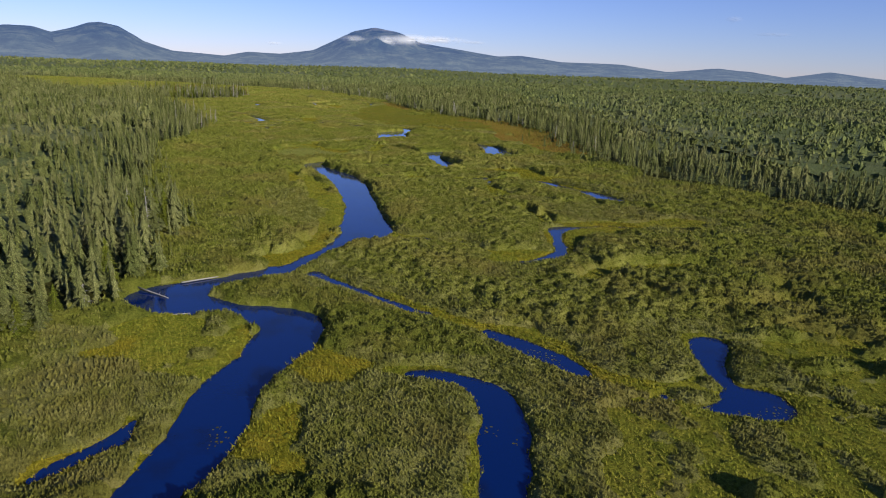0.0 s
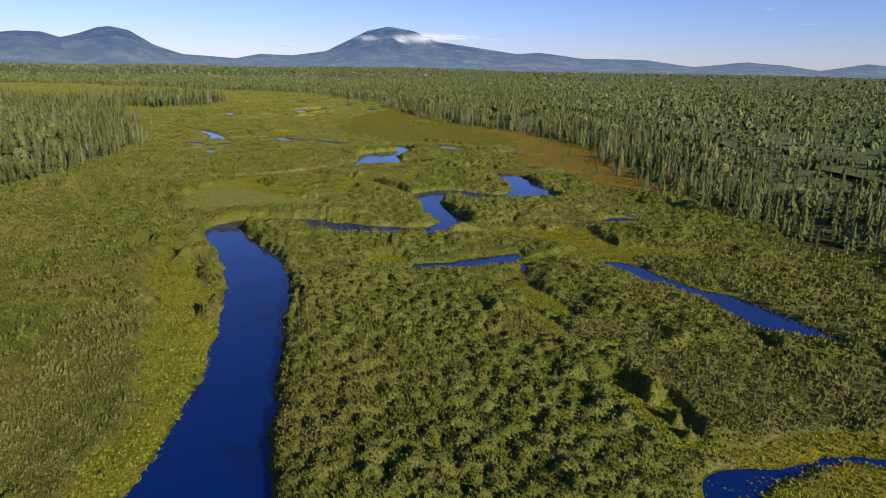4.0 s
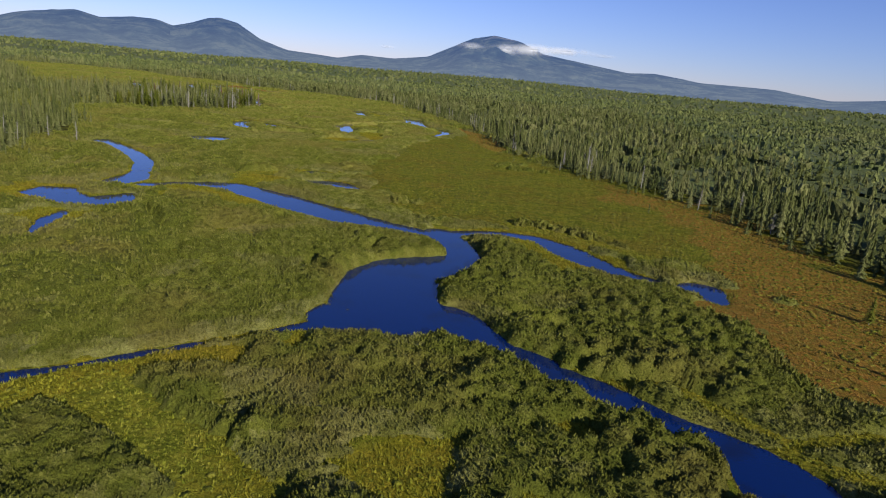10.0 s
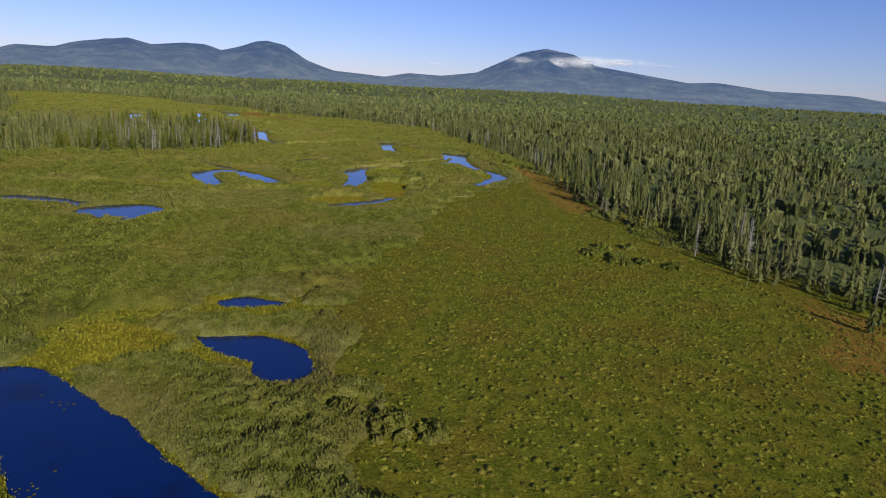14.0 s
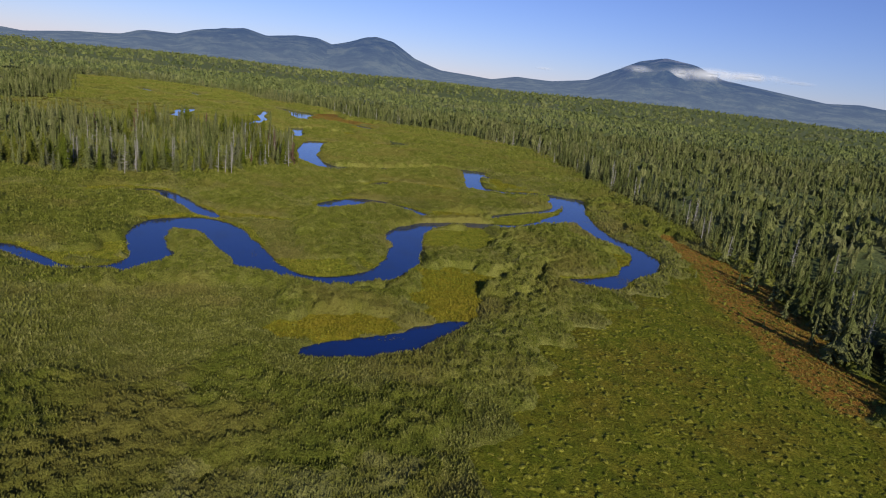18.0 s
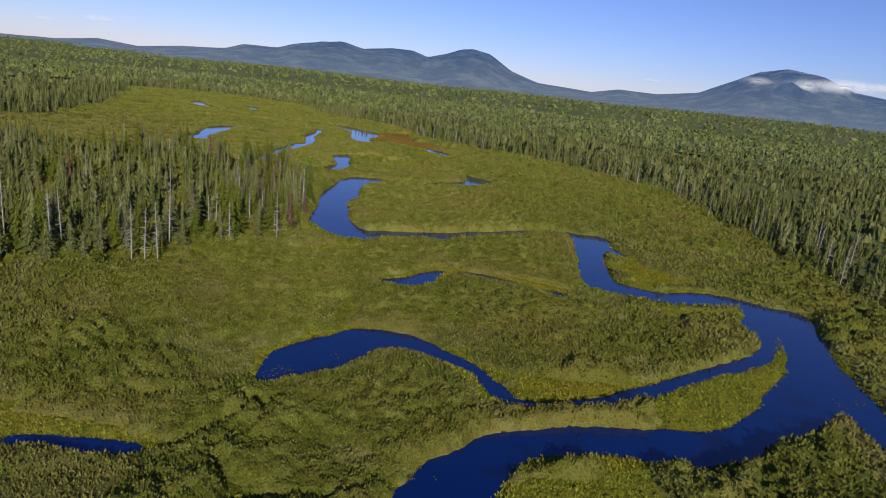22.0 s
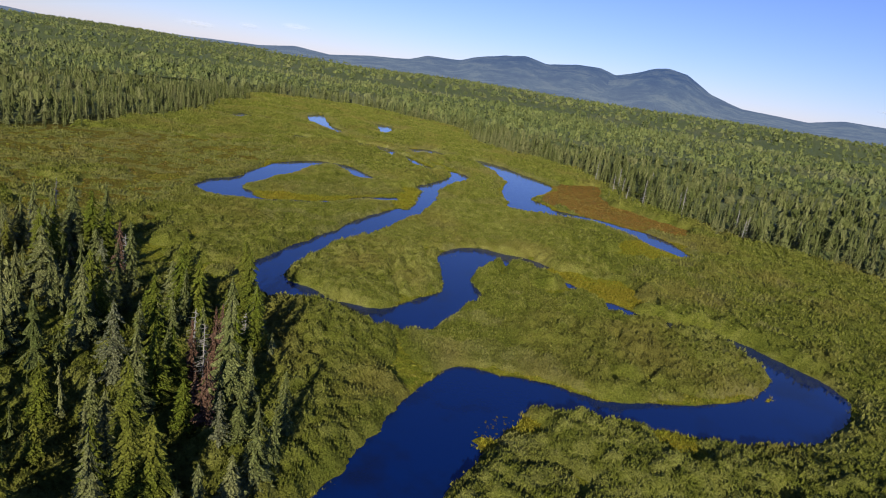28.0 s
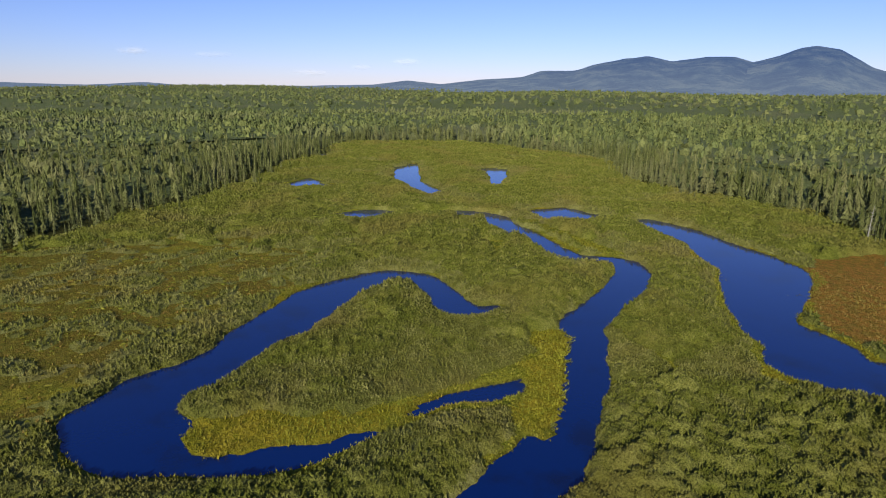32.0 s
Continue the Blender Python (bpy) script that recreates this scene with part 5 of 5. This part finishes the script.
# ---- trees that stand alone ----
def tapered(points, radii, sides=6):
    """A tapering round stem along points."""
    v, f = [], []
    for k, (p, rad) in enumerate(zip(points, radii)):
        for m in range(sides):
            a = 2 * math.pi * m / sides
            v.append((p[0] + rad * math.cos(a), p[1] + rad * math.sin(a), p[2]))
    for k in range(len(points) - 1):
        for m in range(sides):
            a, b = k * sides + m, k * sides + (m + 1) % sides
            f += [(a, b, b + sides), (a, b + sides, a + sides)]
    return np.array(v), np.array(f)


def bough(base, way, length, rad):
    """A thin bare branch: a three sided spike."""
    way = np.array(way) / np.linalg.norm(way)
    side = np.cross(way, (0.3, 0.2, 1.0))
    side /= np.linalg.norm(side)
    up = np.cross(side, way)
    base = np.array(base)
    v = [base + rad * (math.cos(a) * side + math.sin(a) * up) for a in (0, 2.1, 4.2)] + [base + length * way]
    return np.array(v), np.array([(0, 1, 3), (1, 2, 3), (2, 0, 3)])


def live_spruce(seed, material, label, slim, ragged=0.25):
    """A spruce of 14 m: trunk, and a crown of ragged whorls."""
    r = np.random.default_rng(seed)
    root = tagged(new("spruce_tree"), label, "tree", "spruces along the marsh")
    stem = tapered([(0, 0, -0.4), (0.05, 0, 4), (0.02, 0.05, 9), (0, 0, 13.6)], [0.2, 0.16, 0.1, 0.03])
    part("trunk", mesh_of("trunk", *stem, BARK), root, "grey trunk")
    v, f = spruce_proto(seed, 15, 8, r.uniform(0.06, 0.16), slim, ragged)
    part("crown", mesh_of("crown", v * 14.0, f, material, False, {"tone": np.full(len(v), r.uniform(0.2, 0.9))}), root)
    return root


def dead_spruce(seed, height):
    """A dead tree: bare leaning stem and broken branches."""
    r = np.random.default_rng(seed)
    root = tagged(new("dead_tree"), "bare silver grey dead spruce with broken branches", "tree", "dead trees in the wood")
    lean = r.normal(size=2) * 0.05 * height
    pts = [(lean[0] * t, lean[1] * t, height * t - 0.3 * (t == 0)) for t in (0, 0.35, 0.7, 1.0)]
    part("trunk", mesh_of("trunk", *tapered(pts, [0.15, 0.11, 0.07, 0.02]), SILVER), root)
    twigs = []
    for _ in range(r.integers(45, 80)):
        t, a = r.uniform(0.22, 0.97), r.uniform(0, 6.3)
        twigs.append(bough((lean[0] * t, lean[1] * t, height * t), (math.cos(a), math.sin(a), r.uniform(-0.35, 0.4)), (1.1 - t) * r.uniform(0.9, 2.6) + 0.3, 0.06))
    part("crown", mesh_of("crown", *joined(twigs), SILVER), root, "bare grey twigs")
    return root


def spread(ob, x, y, z, turn, scale):
    return copy_thing(ob, pose(x, y, z, 0, 0, turn) @ Matrix.Diagonal((*scale, 1)))


spruces = [live_spruce(200 + k, SPRUCE, ("tall narrow grey green spruce at the marsh edge", "dense dark green spruce at the marsh edge", "slim young spruce at the marsh edge")[k % 3], (1.0, 1.35, 0.85)[k % 3], (0.35, 0.2, 0.25)[k % 3]) for k in range(5)]
spruces += [live_spruce(210 + k, BRIGHT, "fresh yellow green spruce at the marsh edge", 1.3) for k in range(3)]
spruces += [live_spruce(220, LICHEN, "broad old spruce hung with pale grey lichen", 1.35, 0.6)]
spruces += [live_spruce(230 + k, RUSTY, "dying spruce with red brown needles", 1.0, 0.5) for k in range(2)]
snags = [dead_spruce(250 + k, (9, 11, 13, 7, 12)[k]) for k in range(5)]
count, others = 0, []
for n in (2, 1, 0, 3, 4):
    ax, bx, ay, by = STRETCHES[n]
    x, y, r = grid_places((3.6, 5.4, 5.4, 6.0, 5.4)[n], 300 + n, ax, bx, ay, by)
    w = value_at(wood_edge, x, y)
    keep = (w < (2, 2, 2, 9, 4)[n]) & (w > (-9, -24, -30, -9, -9)[n]) & (value_at(water_edge, x, y) > 1.2) & (r.random(len(x)) < np.where(w > -1, 0.35, 0.85))
    for px, py, pw in zip(x[keep], y[keep], w[keep]):
        k = 9 + r.integers(2) if r.random() < 0.045 else r.integers(9)
        tall = r.uniform(0.5, 1.15) * (0.7 if pw > -2 else 1.0)
        if count >= 270:
            others.append((px, py, 14 * tall))
            continue
        wide = tall * r.uniform(0.95, 1.25)
        spread(spruces[k], px, py, GROUND_Z - 0.05, r.uniform(0, 360), (wide, wide * r.uniform(0.9, 1.1), tall))
        count += 1
x, y, high = np.array(others).T
wood("spruce_margin", x, y, np.full(len(x), 0.3), high, 1.1, NEAR_SPRUCE, SPRUCE, "young grey green spruces scattered along the meadow", 12)
for n, (ax, bx, ay, by, share) in enumerate([(-240, -160, 840, 960, 44), (-330, -230, 850, 1010, 12), (-75, -55, 110, 200, 6), (-190, -110, 480, 700, 12), (60, 150, 380, 760, 14), (10, 60, 790, 960, 8), (-340, -180, 1205, 1290, 14), (-60, 30, 920, 1090, 14), (-130, -60, 1070, 1180, 8)]):
    r = np.random.default_rng(400 + n)
    made = 0
    while made < share:
        px, py = r.uniform(ax, bx), r.uniform(ay, by)
        w = float(value_at(wood_edge, np.array([px]), np.array([py]))[0])
        if -30 < w < 1.5:
            spread(snags[r.integers(5)], px, py, GROUND_Z - 0.05, r.uniform(0, 360), (1.1, 1.1, r.uniform(0.75, 1.35) * (1.25 if n == 0 else 1)))
            made += 1
# snags that stand apart at the edge of the meadow
for px, py, turn, tall in ((52.4, 766.8, 20, 0.85), (124, 626, 90, 1.0), (30, 879, 200, 1.05), (75, 709, 40, 0.55), (51, 774, 150, 0.7), (-128, 552, 10, 0.8), (-160, 650, 80, 1.0)):
    spread(snags[int(turn) % 5], px, py, GROUND_Z - 0.05, turn, (1.2, 1.2, tall))
for px, py, k, tall in ((108, 656, 2, 0.6), (128, 395, 0, 0.7), (146, 413, 9, 0.95), (131, 360, 1, 0.85), (118, 430, 3, 0.6), (112, 470, 2, 0.45), (124, 500, 5, 0.5), (100, 610, 2, 0.3), (-205, 850, 4, 1.2), (-227, 991, 0, 1.45), (-234, 993, 9, 0.95), (-252, 1000, 5, 1.0)):
    spread(spruces[k], px, py, GROUND_Z - 0.05, 40 * k, (tall, tall, tall))
for k, ob in enumerate(spruces + snags):  # the first ones stand in the wood too
    ob.matrix_basis = pose(-262 - 5 * (k % 5), 905 + 6 * (k // 5), 0.35)


# ---- single bushes and fallen logs ----
def bush(seed, wide, high):
    """A broad bush of several leafy heads."""
    r = np.random.default_rng(seed)
    n = 24
    a, d = r.uniform(0, 6.3, n), np.sqrt(r.random(n)) * wide * 0.38
    s = r.uniform(1.5, 2.4, n)
    h = high * (1.05 - 0.9 * (d / (wide * 0.5)) ** 2) * r.uniform(0.8, 1.1, n)
    v, f, tone = strew([shrub_proto(seed + k, 34) for k in range(4)], r.integers(0, 4, n), np.stack([d * np.cos(a), d * np.sin(a), 0 * d], 1), a, np.stack([s, s, h], 1))
    return tagged(new("bush", mesh_of("bush", v, f, SHRUB, False, tone)), "broad rounded green bush in the meadow", "bush", "bushes in the meadow")


bushes = [bush(500 + 7 * k, 7.5 + k, 2.6 + 0.25 * k) for k in range(3)]
places = [(23, 558, 1.0), (48, 566, 0.9), (54, 566, 1.0), (60, 563, 0.9), (66, 560, 1.0), (70, 556, 0.8), (-9, 588, 0.8), (-3, 586, 0.9), (4, 584, 1.0), (11, 584, 0.8), (43, 702, 0.8), (50, 698, 0.8), (57, 694, 0.9), (65, 691, 0.8), (46, 709, 0.8), (55, 712, 0.9), (42, 699, 0.8), (50, 692, 0.9), (-20, 739, 0.6)]
for k, (px, py, s) in enumerate(places):
    if k >= 3:
        spread(bushes[k % 3], px, py, GROUND_Z - 0.1, 57 * k, (1.1 * s, 1.1 * s, s))
    else:
        bushes[k].matrix_basis = pose(px, py, GROUND_Z - 0.1, 0, 0, 57 * k)


def log(name_label, a, b, rad, seed):
    """A fallen bare trunk with stubs."""
    r = np.random.default_rng(seed)
    a, b = np.array(a, float), np.array(b, float)
    root = tagged(new("fallen_log"), name_label, "log", "driftwood at the bend")
    side = np.cross(b - a, (0, 0, 1.0))
    side /= np.linalg.norm(side)
    v, f = [], []
    for t, q in ((0, 1), (0.4, 0.85), (0.8, 0.6), (1, 0.3)):
        for m in range(7):
            g = 2 * math.pi * m / 7
            v.append(a + (b - a) * t + rad * q * (math.cos(g) * side + math.sin(g) * np.array((0, 0, 1.0))))
    for k in range(3):
        f += [t for m in range(7) for t in ((k * 7 + m, k * 7 + (m + 1) % 7, k * 7 + 7 + (m + 1) % 7), (k * 7 + m, k * 7 + 7 + (m + 1) % 7, k * 7 + 7 + m))]
    f += [(0, m + 1, m) for m in range(1, 6)] + [(21, 21 + m, 22 + m) for m in range(1, 6)]
    part("trunk", mesh_of("trunk", v, f, SILVER), root)
    stubs = [bough(a + (b - a) * t, side * r.choice((-1, 1)) + np.array((0, 0, r.uniform(0.2, 0.9))), r.uniform(0.5, 1.3), 0.07) for t in r.uniform(0.3, 0.95, 5)]
    for stub in stubs:
        part("branch", mesh_of("branch", *stub, SILVER), root)


log("pale fallen trunk lying along the bank", (-45, 150, 0.3), (-35, 156, 0.25), 0.2, 1)
log("bare fallen trunk reaching into the dark water", (-54, 146, 0.7), (-45, 140, 0.05), 0.2, 2)
log("short bare driftwood log in the water", (-44, 129, 0.2), (-38, 131, 0.05), 0.16, 3)


# ---- clouds ----
def cloud_material():
    """Thin vapour: denser in the middle, torn at the rim."""
    m = Nodes("thin cloud")
    at = m.add("ShaderNodeTexCoord").outputs["Object"]
    ball = m.add("ShaderNodeTexGradient", Vector=at)
    ball.gradient_type = "SPHERICAL"
    torn = m.noise(0.010, 5.0, 0.6)
    body = m.math("MULTIPLY", m.span(ball.outputs["Fac"], 0.0, 0.9), m.span(torn, 0.30, 0.60))
    m.put(m.shader.inputs["Alpha"], m.math("MULTIPLY", body, m.attribute("veil")))
    # faint glow in place of daylight scattered through the vapour
    m.put(m.shader.inputs["Emission Color"], (0.80, 0.84, 0.95, 1.0))
    m.put(m.shader.inputs["Emission Strength"], 0.12)
    return m.finish((0.45, 0.46, 0.49), 1.0, 0.0)


CLOUD = cloud_material()


def cloud(azimuth, height, wide, high, veil, rad=3780):
    """A bank of vapour as a shallow lens, side on to the valley."""
    n, m = 20, 8
    v = [(0, 0, 0)] + [(math.cos(2 * math.pi * k / n) * j / m, -0.25 * (1 - (j / m) ** 2), math.sin(2 * math.pi * k / n) * j / m) for j in range(1, m + 1) for k in range(n)]
    f = [(0, 1 + k, 1 + (k + 1) % n) for k in range(n)]
    for j in range(m - 1):
        for k in range(n):
            a, b2 = 1 + j * n + k, 1 + j * n + (k + 1) % n
            f += [(a, a + n, b2 + n), (a, b2 + n, b2)]
    ob = tagged(new("cloud", mesh_of("cloud", v, f, CLOUD, True, {"veil": np.full(len(v), veil)})), "thin white shred of cloud by the mountains", "cloud", "clouds")
    a = radians(azimuth)
    ob.matrix_basis = pose(-60 + rad * math.sin(a), 500 + rad * math.cos(a), height, 0, 0, -azimuth) @ Matrix.Diagonal((wide, 60, high, 1))
    ob.visible_shadow = False


for spec in ((-0.8, 192, 120, 26, 0.45), (2.4, 188, 130, 40, 0.85), (4.8, 198, 190, 42, 0.95), (7.6, 204, 210, 30, 0.85), (10.8, 196, 90, 14, 0.35), (-8.3, 146, 60, 11, 0.35), (37.1, 280, 110, 13, 0.3), (33.8, 360, 60, 22, 0.2), (-50.2, 150, 90, 22, 0.3), (-57.4, 95, 110, 20, 0.35), (-53.7, 122, 70, 16, 0.25), (-69.7, 187, 90, 22, 0.35), (-64.3, 176, 110, 18, 0.25)):
    cloud(*spec)
